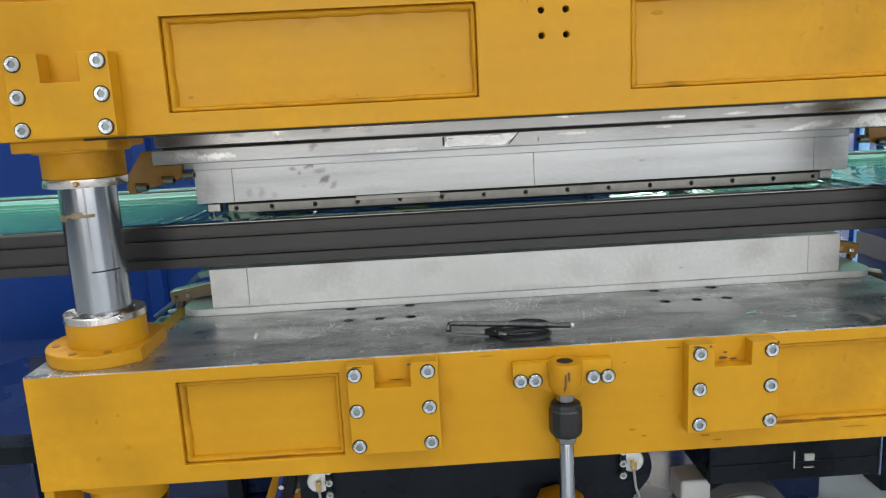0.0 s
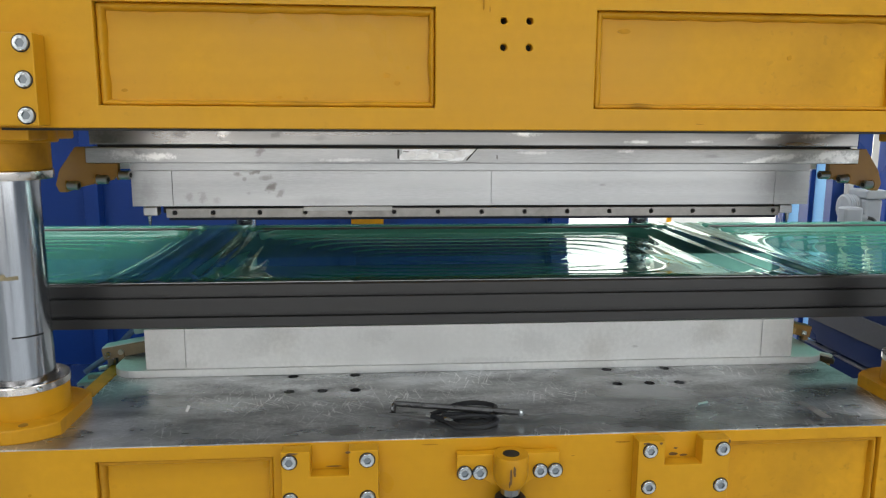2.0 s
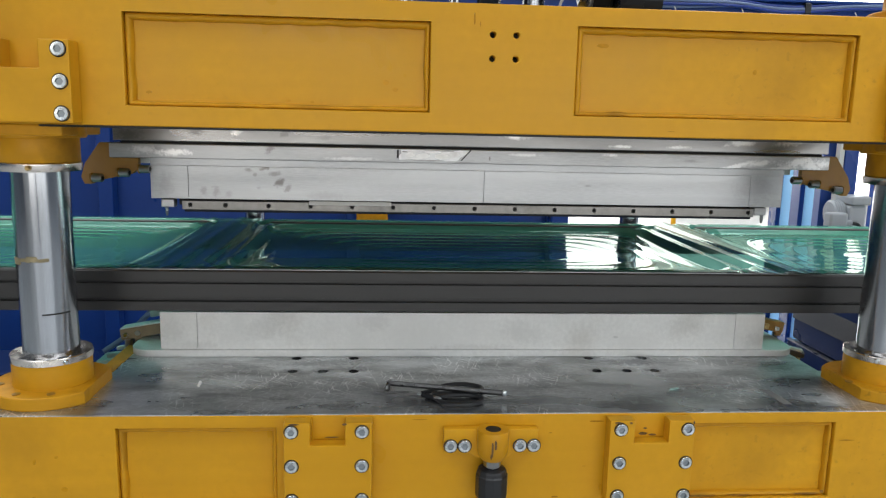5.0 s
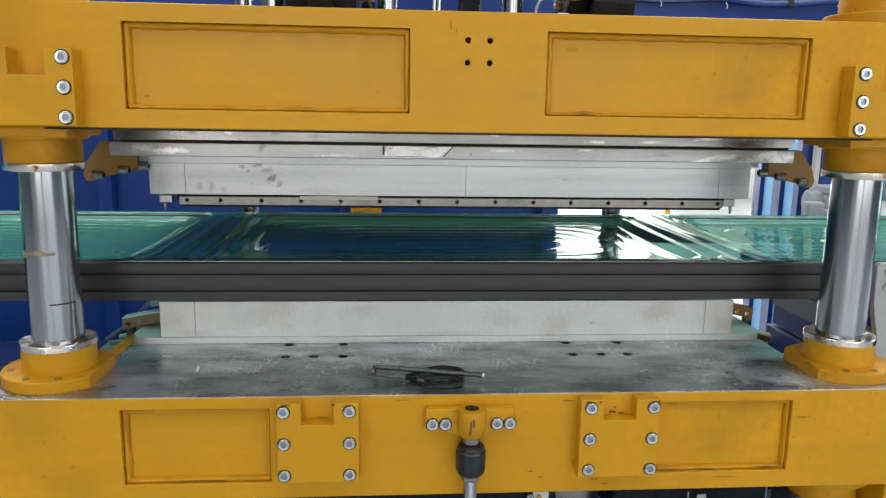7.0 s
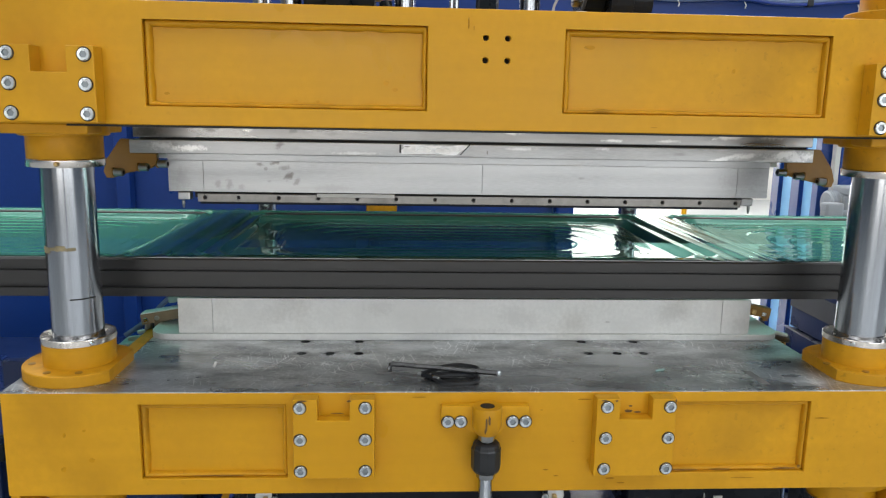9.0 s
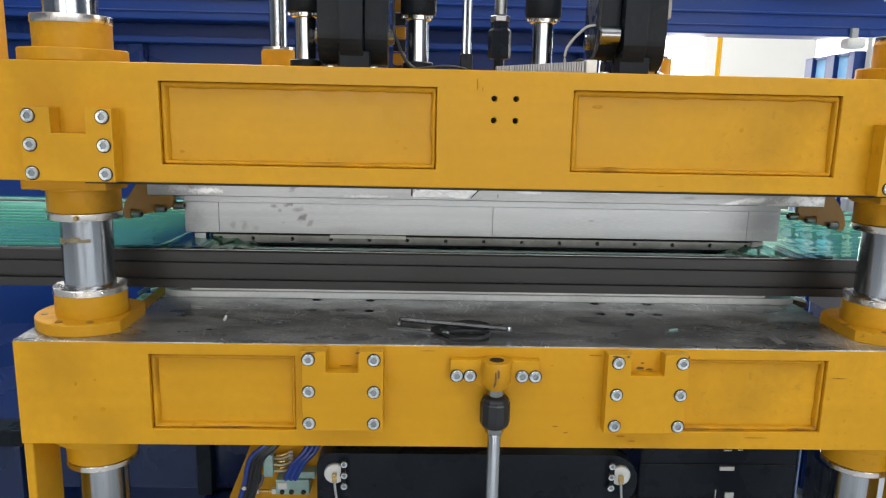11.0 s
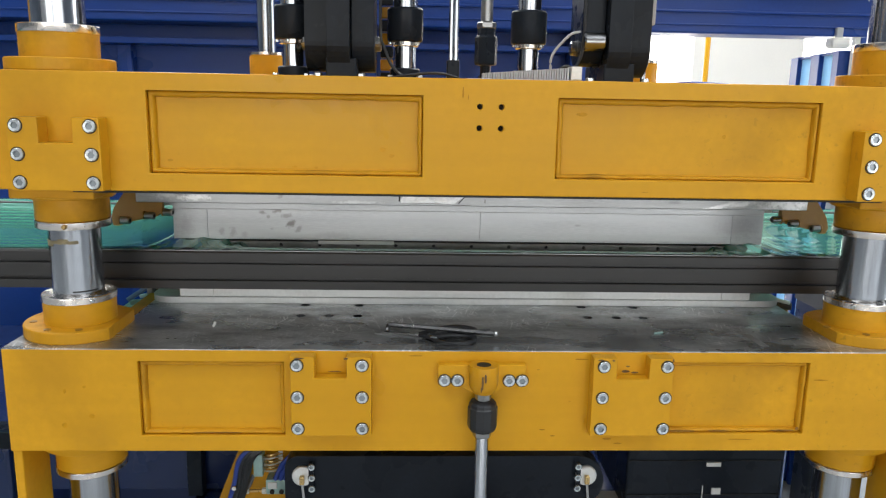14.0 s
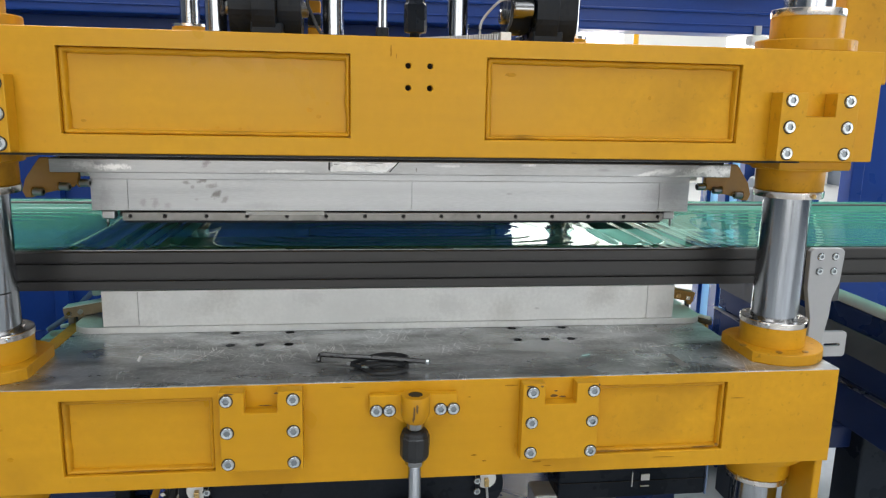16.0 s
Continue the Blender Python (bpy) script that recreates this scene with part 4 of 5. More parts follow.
part("table_plate", prism([(-0.8365, LY + 0.0005), (0.8225, LY + 0.0005), (0.8225, 0.236), (0.685, 0.236), (0.685, 1.16), (-0.682, 1.16), (-0.682, 0.236), (-0.8365, 0.236)], 1.0, 0.994, [circle(x, y, r, 18) for x, y, r in TH], plane="xy"), TABLE_OILY, lower, "oily scratched steel table plate")
part("hole_bottom", box(-0.4, 0.4, 0.2, 0.34, 0.9937, 0.9940), DARK, lower)
for s, xa, xb in ((-1, -0.337, -0.1965), (1, 0.1935, 0.3365)):
    n0, n1 = xa + 0.042, xb - 0.043
    blk = part("clamp_block", prism([(xa, 0.849), (xb, 0.849), (xb, 0.9955), (n1, 0.9955), (n1, 0.957), (n0, 0.957), (n0, 0.9955), (xa, 0.9955)], 0.002, LY - 0.001), YELLOW, lower, bevel=0.0014)
    for x in (-0.325, -0.2125) if s < 0 else (0.212, 0.325):
        for z in (0.8635, 0.922, 0.9805):
            shared("socket_screw", SCREW, blk, (x, 0.002, z))
for cx, cy in COLS:
    clip = 0.0745 if cx < 0 else -0.0745
    b = part("table_bushing", lathe([(0.0955, 1.0), (0.097, 1.002), (0.097, 1.0205), (0.0955, 1.022)], (cx, cy, 0), 64, clip=clip), YELLOW_WORN, lower)
    part("bushing_boss", lathe([(0.0628, 1.021), (0.0628, 1.062)], (cx, cy, 0), 56), YELLOW, b, smooth=True)
    part("seal_ring", lathe([(0.0635, 1.0622), (0.0645, 1.063), (0.0645, 1.073), (0.0635, 1.0742), (0.053, 1.0744), (0.046, 1.071)], (cx, cy, 0), 56), RING, b, smooth=True)
    part("grease_plug", lathe([(0.0045, 0), (0.0045, 0.004), (0.003, 0.006)], (cx + (0.042 if cx < 0 else -0.042), cy - 0.0485, 1.068), 12, None, Matrix.Rotation(radians(90), 4, "X") @ Matrix.Rotation(radians(40 if cx < 0 else -40), 4, "Y")), ZINC, b)
    for a in (200, 250, 290):
        part("flange_screw", lathe([(0.0065, 1.0215), (0.0065, 1.0232), (0.004, 1.0235)], (cx + 0.080 * math.cos(radians(a)), cy + 0.080 * math.sin(radians(a)), 0), 12), BROWN, b)
    b = part("under_bushing", lathe([(0.086, 0.808), (0.086, 0.786), (0.084, 0.783), (0.064, 0.782), (0.063, 0.738), (0.046, 0.737)], (cx, cy, 0), 56), YELLOW, lower, smooth=True)
for cx, cy in COLS:
    part("under_ring", lathe([(0.0635, 0.7368), (0.0645, 0.7355), (0.0645, 0.7265), (0.0635, 0.7255), (0.046, 0.725)], (cx, cy, 0), 56), RING, lower, smooth=True)
for x0, x1 in ((-0.8365, -0.820), (0.800, 0.8165)):
    part("support_leg", box(x0, x1, 0.032, 0.128, 0.25, 0.8085, bev=0.003), YELLOW, lower)
lug = part("rod_lug", prism([(-0.080, 0.940), (-0.044, 0.940), (-0.024, 0.929), (0.024, 0.929), (0.042, 0.940), (0.076, 0.940), (0.076, 0.979), (-0.080, 0.979)], 0.012, LY - 0.001), YELLOW, lower, bevel=0.0015)
part("lug_boss", lathe([(0.018, 0.932), (0.0235, 0.940), (0.026, 0.950), (0.026, 0.981), (0.025, 0.983), (0.013, 0.983), (0.013, 0.972)], (0, 0.004, 0), 32), YELLOW_WORN, lug, smooth=True)
for k, (x, z, w, h) in enumerate(((-0.004, 0.958, 0.004, 0.032), (0.001, 0.966, 0.005, 0.018), (-0.006, 0.946, 0.003, 0.012))):
    smear(x, z, w, h, -0.0224, GREASE, lug, "rust_streak", k + 190)
part("boss_hole", lathe([(0.0128, 0.9728), (0.0128, 0.9825)], (0, 0.004, 0), 20), DARK, lug)
for x in (-0.0685, -0.0455, 0.046, 0.069):
    shared("socket_screw", SCREW, lug, (x, 0.010, 0.951))
    part("screw_head", rod((x, 0.012, 0.951), (x, 0.0095, 0.951), 0.0108, 20), ZINC, lug)
for k, (x, z, w, h) in enumerate(((0.258, 0.9625, 0.018, 0.006), (0.275, 0.9605, 0.014, 0.004), (-0.262, 0.9605, 0.030, 0.002), (0.262, 0.972, 0.008, 0.003))):
    smear(x, z, w, h, LY - 0.0006, GREASE, lower, "grease_mark", k + 80)
for k, (x, z, w, h) in enumerate(((-0.321, 0.9935, 0.020, 0.003), (-0.240, 0.9935, 0.009, 0.004), (0.206, 0.9925, 0.014, 0.003), (0.228, 0.992, 0.006, 0.004), (0.3345, 0.992, 0.004, 0.006))):
    smear(x, z, w, h, 0.0014, GREASE, lower, "grease_mark", k + 90)
for k, (x, z, w, h) in enumerate(((0.37, 0.8450, 0.06, 0.0035), (0.44, 0.8455, 0.05, 0.0025), (0.56, 0.8465, 0.05, 0.0035), (0.588, 0.850, 0.008, 0.007), (-0.47, 0.842, 0.10, 0.002))):
    smear(x, z, w, h, LY + 0.0045, RUB, lower, "rub_mark", k + 170)
for k, (x, z, w, h) in enumerate(((0.132, 0.838, 0.010, 0.003), (0.232, 0.832, 0.018, 0.004), (0.16, 0.905, 0.006, 0.0015), (0.62, 0.947, 0.03, 0.0025), (-0.70, 0.93, 0.006, 0.006), (-0.69, 0.875, 0.012, 0.010), (0.10, 0.965, 0.006, 0.002), (-0.734, 0.922, 0.006, 0.010), (0.19, 0.867, 0.006, 0.014), (0.112, 0.850, 0.012, 0.003), (0.252, 0.823, 0.016, 0.003), (-0.739, 0.858, 0.010, 0.012), (0.178, 0.985, 0.030, 0.003), (-0.12, 0.990, 0.030, 0.002), (0.48, 0.831, 0.05, 0.002))):
    smear(x, z, w, h, LY - 0.0006, SCRAPE if w > 0.012 or h < 0.005 else STAIN, lower, "paint_scrape", k + 110)
rodthing = part("adjusting_rod", lathe([(0.012, 0.40), (0.012, 0.846), (0.0105, 0.850)], (0, 0.004, 0), 28), CHROME, lower, smooth=True)
part("coupling_sleeve", lathe([(0.0155, 0.858), (0.0225, 0.862), (0.0260, 0.868), (0.0265, 0.873), (0.0265, 0.905), (0.0245, 0.907), (0.0240, 0.912), (0.022, 0.915), (0.015, 0.917)], (0, 0.004, 0), 12), RUBBER, rodthing, "black plastic coupling sleeve")
part("lower_nut", lathe([(0.013, 0.848), (0.0165, 0.850), (0.0175, 0.860), (0.016, 0.8615)], (0, 0.004, 0), 8), STEEL, rodthing)
part("upper_neck", lathe([(0.0105, 0.916), (0.0105, 0.919), (0.0145, 0.920), (0.0145, 0.931), (0.011, 0.932), (0.011, 0.936)], (0, 0.004, 0), 8), STEEL, rodthing)

# ---------------------------------------------------------------- lower mould
lmould = thing("lower_mould", (0, 0.35, 1.0), "dull aluminium lower mould block on a flange plate", "mould")
part("flange_plate", prism(rounded(-0.688, 0.695, 0.327, 0.96, 0.045, 7), 1.0, 1.0135, plane="xy"), ALU_DULL, lmould, bevel=0.001)
for x0, x1 in ((-0.623, -0.5515), (-0.5509, 0.5545), (0.5551, 0.6185)):
    part("mould_block", box(x0, x1, 0.334, 0.93, 1.0136, 1.090, bev=0.0008), ALU_BLOCK, lmould)
part("top_plate", box(-0.60, 0.60, 0.37, 0.91, 1.0901, 1.0925), ALU_DULL, lmould)
for s in (-1, 1):
    e = -0.668 if s < 0 else 0.690

    def bar(name, a, b, w, h, mat):
        a, b = Vector((e + s * a[0], a[1], a[2])), Vector((e + s * b[0], b[1], b[2]))
        d = b - a
        m = Matrix.Translation((a + b) / 2) @ d.to_track_quat("X", "Z").to_matrix().to_4x4()
        part(name, box(-d.length / 2, d.length / 2, -w / 2, w / 2, -h / 2, h / 2, m=m, bev=0.002), mat, lmould)

    if s > 0:
        bar("clamp_arm", (-0.040, 0.44, 1.046), (0.024, 0.44, 1.034), 0.026, 0.024, BROWN)
        bar("clamp_lug", (0.008, 0.436, 1.024), (0.020, 0.436, 1.023), 0.016, 0.016, BROWN)
        bar("clamp_post", (0.012, 0.44, 1.022), (0.012, 0.44, 0.992), 0.010, 0.010, DARK_STEEL)
        bar("clamp_screw", (0.002, 0.426, 1.034), (0.012, 0.426, 1.032), 0.009, 0.009, ZINC)
        bar("clamp_screw", (-0.022, 0.426, 1.040), (-0.012, 0.426, 1.038), 0.008, 0.012, BRASS)
        bar("hinge_block", (0.012, 0.41, 0.990), (0.055, 0.39, 0.984), 0.030, 0.012, DARK_STEEL)
        bar("hinge_lever", (0.018, 0.40, 0.999), (0.048, 0.385, 0.994), 0.010, 0.007, ALU_DULL)
        bar("hinge_foot", (0.014, 0.41, 0.957), (0.050, 0.40, 0.957), 0.030, 0.042, BRASS)
    else:
        bar("clamp_arm", (-0.040, 0.43, 1.036), (0.062, 0.43, 1.018), 0.028, 0.023, TAN)
        bar("clamp_arm_lip", (-0.040, 0.43, 1.0495), (0.062, 0.43, 1.0315), 0.032, 0.003, ALU_DULL)
        bar("clamp_post", (0.050, 0.43, 1.008), (0.050, 0.43, 0.974), 0.013, 0.013, STEEL)
        bar("clamp_post", (0.043, 0.45, 1.008), (0.043, 0.45, 0.974), 0.010, 0.010, DARK_STEEL)
        bar("clamp_post", (0.026, 0.418, 1.022), (0.026, 0.418, 0.988), 0.010, 0.012, TAN)
        for cu, cz in ((0.050, 1.019), (0.026, 1.0235)):
            part("clamp_screw", rod((e + s * cu, 0.416, cz), (e + s * cu, 0.411, cz), 0.0055, 12), ZINC, lmould, smooth=True)
        bar("hinge_block", (0.050, 0.44, 0.966), (0.112, 0.44, 0.960), 0.060, 0.008, TEAL)
        bar("hinge_lever", (0.050, 0.41, 0.981), (0.088, 0.41, 0.977), 0.014, 0.010, TEAL)
        bar("hinge_lever", (0.058, 0.43, 0.989), (0.075, 0.43, 0.986), 0.010, 0.008, ALU_DULL)
        bar("hinge_foot", (0.064, 0.43, 0.936), (0.100, 0.43, 0.936), 0.036, 0.042, CREAM)
        part("air_hose", tube([(e + s * -0.012, 0.46, 1.066), (e + s * 0.02, 0.48, 1.050), (e + s * 0.07, 0.48, 1.000), (e + s * 0.115, 0.46, 0.968)], 0.006), BLUE_GREY, lmould)
        bar("clamp_arm_cap", (-0.022, 0.45, 1.062), (0.008, 0.45, 1.057), 0.02, 0.014, TEAL)

# ---------------------------------------------------------------- tools lying on the table
scis = thing("scissors", (-0.05, 0.12, 1.0), "closed scissors with black plastic handles on the steel table", "scissors")
part("blade", prism([(-0.196, 0.1195), (-0.150, 0.114), (-0.105, 0.100), (-0.108, 0.091), (-0.150, 0.106)], 1.0002, 1.0026, plane="xy"), STEEL, scis)
part("blade", prism([(-0.185, 0.1215), (-0.140, 0.120), (-0.100, 0.106), (-0.104, 0.098), (-0.145, 0.110)], 1.0028, 1.0048, plane="xy"), STEEL, scis)
part("pivot", lathe([(0.005, 1.0048), (0.005, 1.0068), (0.004, 1.0074)], (-0.116, 0.103, 0), 14), ZINC, scis)
for pts in ([(-0.112, 0.098, 1.006), (-0.092, 0.082, 1.006), (-0.076, 0.058, 1.006), (-0.048, 0.050, 1.006), (-0.018, 0.060, 1.006), (-0.011, 0.080, 1.006), (-0.030, 0.095, 1.006), (-0.062, 0.094, 1.006), (-0.090, 0.087, 1.006)],
            [(-0.112, 0.104, 1.006), (-0.092, 0.120, 1.006), (-0.072, 0.140, 1.006), (-0.040, 0.150, 1.006), (-0.010, 0.138, 1.006), (-0.006, 0.118, 1.006), (-0.030, 0.104, 1.006), (-0.065, 0.102, 1.006), (-0.095, 0.103, 1.006)]):
    part("handle", tube(pts, 0.0042), RUBBER, scis)
part("ferrule", rod((-0.092, 0.081, 1.0085), (-0.082, 0.068, 1.0085), 0.0034, 10), ZINC, scis)
key = thing("hex_key", (-0.07, 0.12, 1.0), "long steel hexagon key lying across the scissors", "hex key")
part("shank", tube([(-0.163, 0.129, 1.0155), (-0.067, 0.104, 1.0155), (0.025, 0.079, 1.0155)], 0.0048, 6, steps=4), DARK_STEEL, key)
part("ball_end", lathe([(0.003, 0), (0.0052, 0.002), (0.0052, 0.006), (0.003, 0.008)], (0.025, 0.079, 1.0155), 10, None, Matrix.Rotation(radians(90), 4, "Y") @ Matrix.Rotation(radians(15), 4, "X")), ZINC, key)
part("short_leg", tube([(-0.163, 0.129, 1.0155), (-0.169, 0.130, 1.0150), (-0.172, 0.127, 1.011), (-0.173, 0.123, 1.0052)], 0.0046, 6, steps=5), DARK_STEEL, key)
chip = thing("plastic_chip", (-0.505, 0.172, 1.0), "small white plastic offcut on the steel table", "offcut")
part("chip", tube([(-0.506, 0.152, 1.0028), (-0.5045, 0.155, 1.006), (-0.503, 0.158, 1.010)], 0.0026), WHITE, chip)
chip2 = thing("plastic_sliver", (0.35, 0.14, 1.0), "small green plastic sliver on the steel table", "offcut")
part("sliver", prism([(0.340, 0.128), (0.360, 0.136), (0.359, 0.139), (0.341, 0.131)], 1.0003, 1.003, plane="xy"), TEAL, chip2)
tape = thing("scuff_tape", (0.52, 0.1, 1.0), "worn pale tape strip on the steel table", "tape")
part("strip", prism([(0.518, 0.06), (0.534, 0.06), (0.528, 0.13), (0.512, 0.13)], 1.0003, 1.0007, plane="xy"), SMEAR, tape)

# ---------------------------------------------------------------- toggle drive under the table
drive = thing("lower_toggle", (0, 0.3, 0.4), "black steel toggle plate with round pin caps under the table", "toggle plate")
pts = [(-0.352, 0.45), (-0.352, 0.705)] + [(-0.352 + 0.03 * (1 - math.cos(radians(a))), 0.705 + 0.03 * math.sin(radians(a))) for a in range(15, 91, 15)]
pts += [(0.30 + 0.062 * math.sin(radians(a)), 0.673 + 0.062 * math.cos(radians(a))) for a in range(0, 136, 15)] + [(0.30, 0.58), (0.22, 0.45)]
part("plate", prism(pts[::-1], 0.30, 0.36), BLACK, drive, bevel=0.003)
for s, x in ((1, -0.312), (-1, 0.320)):
    cap = part("pin_cap", rod((x, 0.304, 0.690), (x, 0.292, 0.690), 0.0235, 28), ALU_DULL, drive, smooth=True)
    part("keeper_plate", box(x + s * 0.024, x + s * 0.014, 0.288, 0.2925, 0.655, 0.725, bev=0.001), BLACK, cap)
    for z in (0.664, 0.69, 0.716):
        shared("socket_screw", SMALL_SCREW, cap, (x + s * 0.021, 0.287, z))
    part("fitting", box(x - 0.005, x + 0.005, 0.280, 0.292, 0.676, 0.694, bev=0.001), BRASS, cap)
    part("grease_line", tube([(x, 0.284, 0.678), (x + 0.004, 0.284, 0.64), (x + 0.010, 0.286, 0.60), (x - 0.02, 0.29, 0.52)], 0.0028), GREY, cap)

box_r = thing("drive_box", (0.56, 0.36, 0), "black drive housing with pale marks under the table", "drive housing")
part("housing", box(0.40, 0.785, 0.42, 0.9, 0.515, 0.79, bev=0.006), BLACK, box_r)
part("edge_line", box(0.785, 0.789, 0.418, 0.44, 0.515, 0.79), BLUE_GREY, box_r, "pale blue edge trim")
for z in (0.560, 0.650, 0.715):
    part("seam", box(0.402, 0.783, 0.4165, 0.4195, z, z + 0.0015), DARK, box_r)
for x0, x1, z0, z1 in ((0.594, 0.629, 0.636, 0.646), (0.612, 0.634, 0.562, 0.578), (0.600, 0.618, 0.687, 0.690), (0.634, 0.645, 0.688, 0.690), (0.612, 0.634, 0.545, 0.547), (0.588, 0.590, 0.545, 0.585)):
    part("label_mark", box(x0, x1, 0.4155, 0.4195, z0, z1), PALE, box_r)
base = thing("press_base", (0, 0.7, 0), "dark navy press base frame", "press base")
part("bed", box(-0.75, 0.64, 0.55, 1.2, 0.0, 0.36, bev=0.01), NAVY, base)
part("crossmember", box(-2.2, 1.09, 1.18, 1.26, 0.0, 0.50, bev=0.01), NAVY, base)
part("side_cover", box(1.13, 1.62, 1.50, 1.58, 0.0, 0.62, bev=0.01), BLUE, base)
drum = thing("drive_motor", (0.50, 0.6, 0), "round dark grey drive motor under the press", "motor")
part("drum", rod((0.50, 0.46, 0.36), (0.50, 0.60, 0.36), 0.13, 40), DARK_GREY, drum, smooth=True)
part("end_cap", rod((0.50, 0.452, 0.36), (0.50, 0.46, 0.36), 0.105, 40), GREY, drum, smooth=True)
part("terminal_cover", box(0.355, 0.425, 0.47, 0.55, 0.44, 0.50, bev=0.006), PALE, drum, "pale terminal cover")
part("foot", box(0.40, 0.60, 0.47, 0.60, 0.0, 0.26, bev=0.006), NAVY, drum)
hub = thing("drive_hub", (0.03, 0.235, 0.0), "worn yellow drive hub standing under the table", "drive hub")
part("pedestal", box(-0.02, 0.08, 0.19, 0.28, 0.0, 0.3605, bev=0.004), NAVY, hub)
part("hub", lathe([(0.055, 0.36), (0.055, 0.585), (0.045, 0.622), (0.030, 0.624)], (0.03, 0.235, 0), 8), YELLOW_WORN, hub)
wed = thing("wiring_ramp", (-0.45, 0.45, 0), "sloped yellow plate carrying valves and wiring", "wiring plate")
part("ramp", prism([(-0.66, 0.36), (-0.34, 0.36), (-0.34, 0.80), (-0.485, 0.80)], 0.44, 0.48), YELLOW_WORN, wed)
valve = part("valve_block", box(-0.467, -0.388, 0.40, 0.44, 0.574, 0.612, bev=0.003), TEAL, wed, "pale teal valve block")
part("valve_cap", box(-0.462, -0.440, 0.396, 0.40, 0.590, 0.607, bev=0.002), PALE, valve)
for x in (-0.452, -0.430, -0.402):
    part("port", rod((x, 0.40, 0.583), (x, 0.394, 0.583), 0.0055, 12), DARK, valve)
part("side_block", box(-0.425, -0.375, 0.405, 0.44, 0.6125, 0.630, bev=0.003), TEAL, wed)
vb = part("terminal_row", box(-0.496, -0.474, 0.405, 0.44, 0.617, 0.672, bev=0.002), TEAL, wed, "pale teal terminal row")
for k in range(6):
    part("wire", tube([(-0.475, 0.42, 0.625 + 0.008 * k), (-0.455, 0.415, 0.627 + 0.008 * k), (-0.435, 0.425, 0.626 + 0.009 * k)], 0.0026, 8), BRASS if k % 2 else CREAM, vb)
    part("ferrule", rod((-0.440, 0.424, 0.626 + 0.009 * k), (-0.430, 0.426, 0.627 + 0.009 * k), 0.0034, 8), PALE, vb)
for k, (dx, mat) in enumerate(((0.0, RUBBER), (0.010, RUBBER), (-0.010, BLUE_TUBE), (0.018, RUBBER))):
    part("hose", tube([(-0.46 + dx, 0.41, 0.72), (-0.485 + dx, 0.40, 0.695), (-0.515 + dx, 0.395, 0.665), (-0.530 + dx, 0.395, 0.60), (-0.552 + dx, 0.395, 0.53), (-0.57 + dx, 0.40, 0.46)], 0.006), mat, wed)
for dx in (0.0, 0.012, 0.023):
    part("hose", tube([(-0.375 + dx, 0.41, 0.74), (-0.395 + dx, 0.40, 0.69), (-0.425 + dx, 0.395, 0.655), (-0.445 + dx, 0.405, 0.612)], 0.006), BLUE_TUBE, wed)
part("hose", tube([(-0.497, 0.41, 0.62), (-0.505, 0.40, 0.60), (-0.518, 0.40, 0.585)], 0.005), DARK_GREY, wed)
part("fitting", rod((-0.535, 0.405, 0.581), (-0.466, 0.405, 0.582), 0.0035), BRASS, wed)
for x in (-0.530, -0.512, -0.472):
    part("fitting_nut", rod((x - 0.005, 0.405, 0.5815), (x + 0.005, 0.405, 0.5815), 0.0075, 6), PALE, wed)
for z in (0.598, 0.562):
    part("elbow", rod((-0.538, 0.395, z), (-0.538, 0.385, z), 0.006, 10), RING, wed)

# ---------------------------------------------------------------- chain rails and film
rails = [("front", 0.275, 1), ("back", 1.005, -1)]
for nm, y0, s in rails:
    rl = thing("chain_rail", (0, y0, 1.108), "dark grey anodised aluminium chain rail with grooves", "chain rail", "chain rails")
    prof = [(0, 1.108), (0, 1.1255), (0.010, 1.126), (0.010, 1.1322), (0, 1.1328), (0, 1.1605), (0.008, 1.1612), (0.008, 1.1655), (0, 1.1665), (0, 1.184), (0.0035, 1.1868),
            (0.045, 1.1868), (0.048, 1.184), (0.048, 1.108)]
    part("profile", prism([(y0 + s * a, z) for a, z in prof], -5.0, 5.0, plane="yz"), RAIL, rl, bevel=0.0006)
    part("top_lip", box(-5.0, 5.0, y0 + s * 0.004, y0 + s * 0.016, 1.187, 1.1885), STEEL, rl)
arm = thing("rail_bracket", (0.93, 0.26, 0.95), "pale grey bracket plate screwed to the chain rail", "bracket")
part("plate", prism([(0.888, 1.182), (0.896, 1.190), (0.962, 1.190), (0.970, 1.183), (0.966, 1.115), (0.952, 1.075), (0.950, 1.035), (0.944, 1.0), (0.943, 0.945), (0.906, 0.945), (0.905, 1.03), (0.890, 1.10)][::-1], 0.256, 0.272), GREY, arm, bevel=0.002)
part("slotted_foot", prism(rounded(0.9435, 1.004, 0.938, 0.997, 0.008), 0.262, 0.272, [rounded(0.950, 0.990, 0.962, 0.969, 0.003)]), GREY, arm, bevel=0.0015)
for x in (0.913, 0.947):
    for z in (1.172, 1.139):
        shared("socket_screw", SMALL_SCREW, arm, (x, 0.256, z))

PITCH = 1.22
film_sheet = thing("plastic_sheet", (0, 0.64, 1.19), "thin clear green plastic sheet with formed trays", "plastic sheet")
nx, ny, X0, X1, Y0, Y1 = 1200, 240, -4.9, 4.9, 0.280, 1.0


RIB = 0.0017


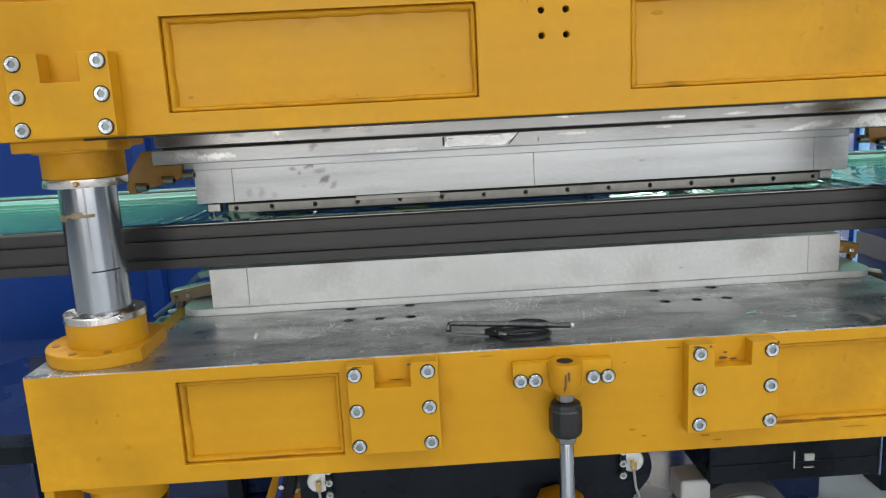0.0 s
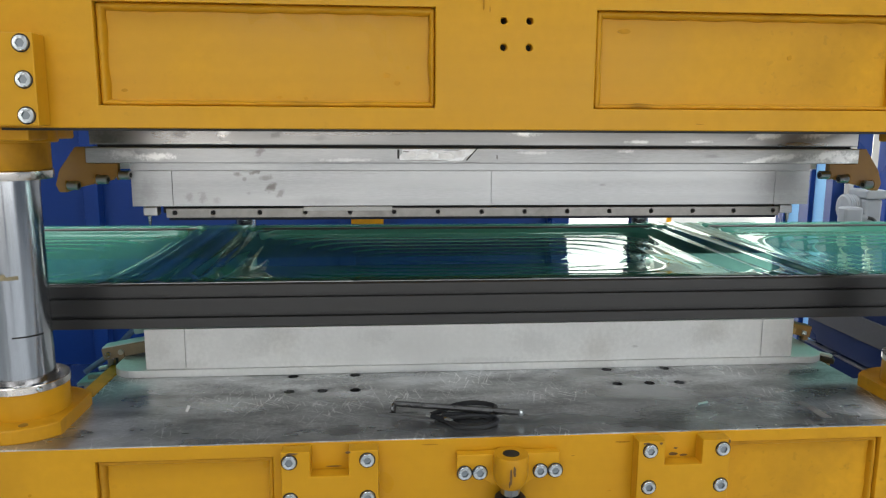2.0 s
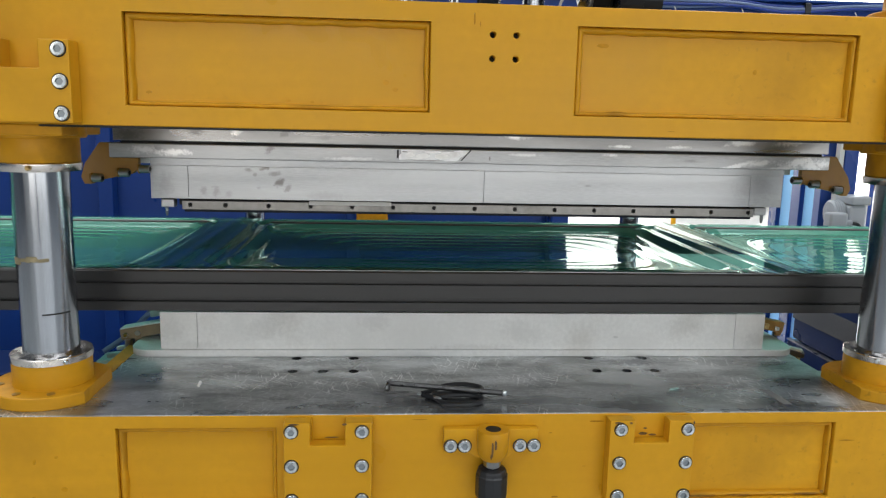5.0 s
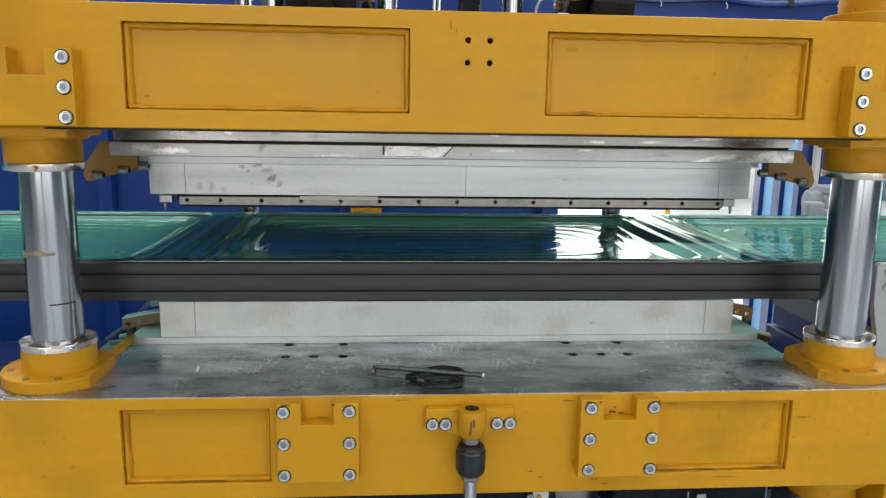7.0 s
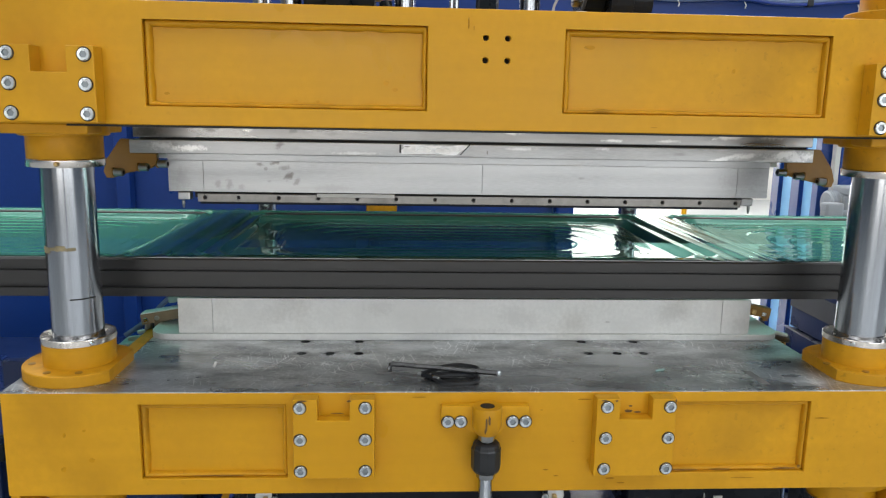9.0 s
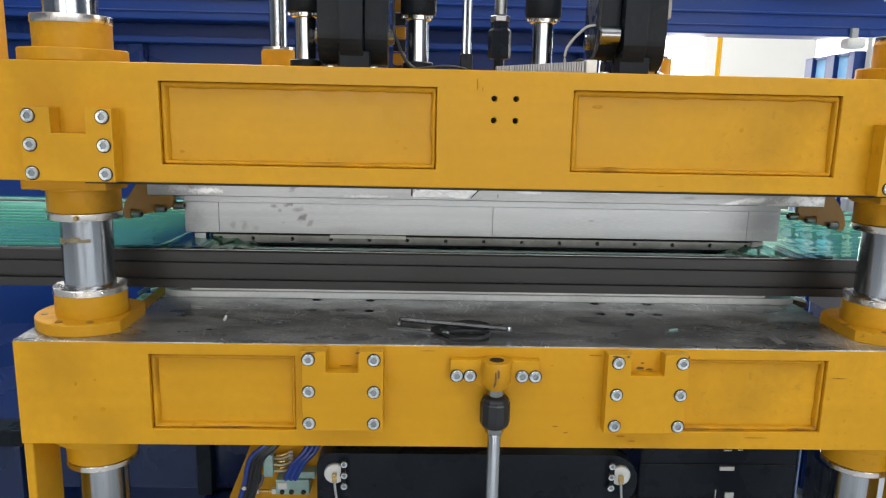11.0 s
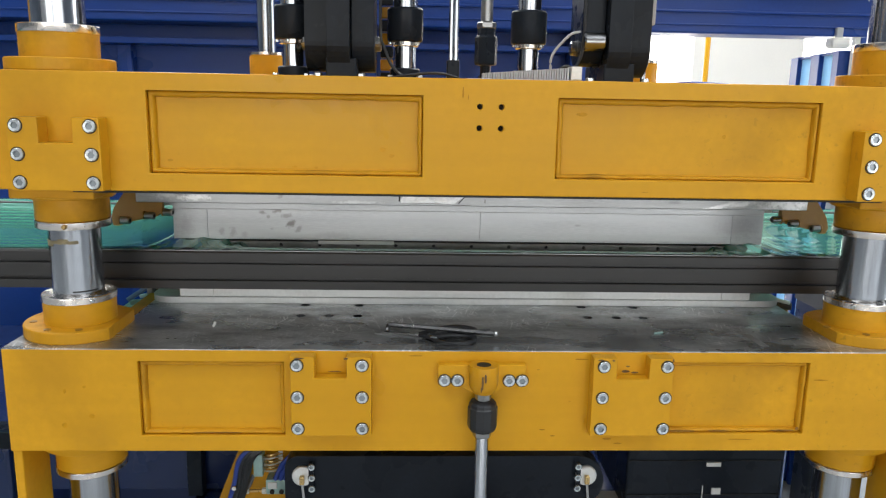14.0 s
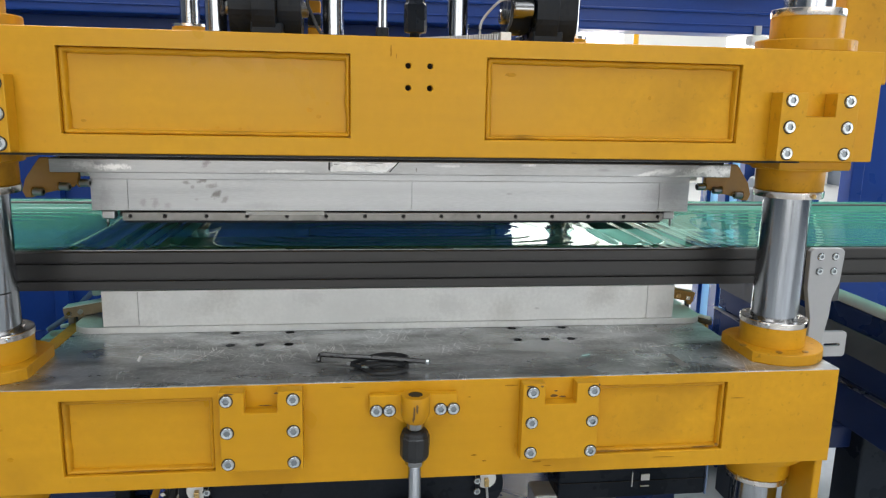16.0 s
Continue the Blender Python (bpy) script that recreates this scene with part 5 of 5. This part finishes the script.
def film_height(x, y):
    u = (x + 0.585) % PITCH
    a = min(u, PITCH - u)
    z = 1.1905

    def tray(inset, r, soft_):
        hx, hy = PITCH / 2 - inset, (Y1 - Y0) / 2 - inset * 0.55
        qx, qy = abs(u - PITCH / 2) - hx + r, abs(y - (Y0 + Y1) / 2) - hy + r
        d = math.hypot(max(qx, 0), max(qy, 0)) + min(max(qx, qy), 0) - r
        t = min(1, max(0, 0.5 - d / soft_))
        return t * t * (3 - 2 * t)

    z -= 0.007 * tray(0.055, 0.05, 0.014) + 0.009 * tray(0.095, 0.07, 0.022)
    if a < 0.05:
        z += 0.004 * math.cos(a / 0.05 * math.pi * 1.5) * (1 - a / 0.05)
    if 0.03 < a < 0.13:
        z += 0.0022 * math.sin((a - 0.03) / 0.1 * math.pi * 5) * math.sin((a - 0.03) / 0.1 * math.pi)
    inn = tray(0.13, 0.08, 0.06)
    z -= 0.014 * tray(0.10, 0.10, 0.10) * max(0.0, 1 - ((y - 0.64) / 0.36) ** 2)
    # nested ribs that follow the rim and round its corners
    ex, ey = PITCH / 2 - 0.10 - abs(u - PITCH / 2), (Y1 - Y0) / 2 - 0.055 - abs(y - (Y0 + Y1) / 2)
    h = max(0.0, 1 - abs(ex - ey) / 0.16)
    deep = min(ex, ey) - 0.04 * h * h
    rib = max(0.0, math.sin(2 * math.pi * deep / 0.042 + 0.7 * noise.noise((x * 1.5, y * 1.5, 4)))) ** 5
    fade = max(0.0, min(1.0, deep / 0.05)) * (0.24 + 0.76 * max(0.0, 1 - max(0.0, deep - 0.06) / 0.25))
    z += inn * RIB * fade * rib
    z += inn * (0.0009 * noise.noise((x * 1.3, y * 5, 3)) + 0.0003 * noise.noise((x * 1.5, y * 16, 5)))
    return z


verts = []
for i in range(nx + 1):
    x = X0 + (X1 - X0) * i / nx
    for j in range(ny + 1):
        y = Y0 + (Y1 - Y0) * j / ny
        verts.append((x, y - 0.64, film_height(x, y) - 1.19))
faces = [(i * (ny + 1) + j, (i + 1) * (ny + 1) + j, (i + 1) * (ny + 1) + j + 1, i * (ny + 1) + j + 1) for i in range(nx) for j in range(ny)]
me = bpy.data.meshes.new("sheet")
me.from_pydata(verts, [], faces)
me.polygons.foreach_set("use_smooth", [True] * len(me.polygons))
me.materials.append(FILM)
sh = new("sheet", me)
sh.parent = film_sheet

# ---------------------------------------------------------------- what moves
UP = [(0, -0.0978), (0.5, -0.064), (1.0, -0.0235), (1.3, -0.006), (1.6, 0.0), (9.0, 0.0), (9.4, -0.006), (9.9, -0.038), (10.4, -0.078), (10.8, -0.099), (11.0, -0.1062), (11.5, -0.116), (12.0, -0.1183),
      (14.5, -0.1186), (15.0, -0.1139), (15.5, -0.0949), (16.0, -0.0592)]
LOW = [(0, 0.0), (9.4, 0.0), (9.7, 0.006), (10.2, 0.045), (10.6, 0.070), (11.0, 0.0748), (13.0, 0.0748), (13.5, 0.0730), (14.0, 0.0633), (14.5, 0.0391), (14.8, 0.014), (15.0, 0.003), (15.2, 0.001), (16.0, 0.001)]
CROSS = [(0, 0.14), (1.5, 0.26), (9.0, 0.26), (10.4, 0.12), (10.8, 0.078), (11.0, 0.060), (11.5, 0.012), (12.0, 0.0), (13.5, 0.0), (14.0, 0.006), (14.5, 0.021), (15.0, 0.050), (15.5, 0.090), (16.0, 0.14)]
SWING = [(0, -0.13, -0.036), (9.4, -0.13, -0.036), (10.2, -0.06, -0.016), (10.8, -0.010, -0.006), (11.5, 0, 0), (12.5, 0, 0), (13.0, -0.004, 0), (13.5, -0.018, -0.004), (14.0, -0.052, -0.012), (14.5, -0.093, -0.022),
         (15.0, -0.128, -0.036), (16.0, -0.13, -0.036)]
FEED = [(0, 0.0), (7.05, 0.0), (7.25, 0.06), (7.5, 0.22), (8.0, 0.55), (8.5, 0.88), (8.8, 1.08), (9.05, 1.19), (9.3, 1.22), (16.0, 1.22)]


def shift(ob, rows):
    b = OFF[ob.name]
    walk(ob, [(t, pose(b.x + dx, b.y, b.z + dz)) for t, dx, dz in rows])


def motions():
    for ob in (upper, umould, k1, k2, mani, hoses, chain, flow):
        shift(ob, [(t, 0, z) for t, z in UP])
    for ob in (lower, lmould, scis, key, chip, chip2, tape):
        shift(ob, [(t, 0, z) for t, z in LOW])
    shift(crosshead, [(t, 0, z) for t, z in CROSS])
    shift(drive, SWING)
    shift(film_sheet, [(t, x, 0) for t, x in FEED])


motions()
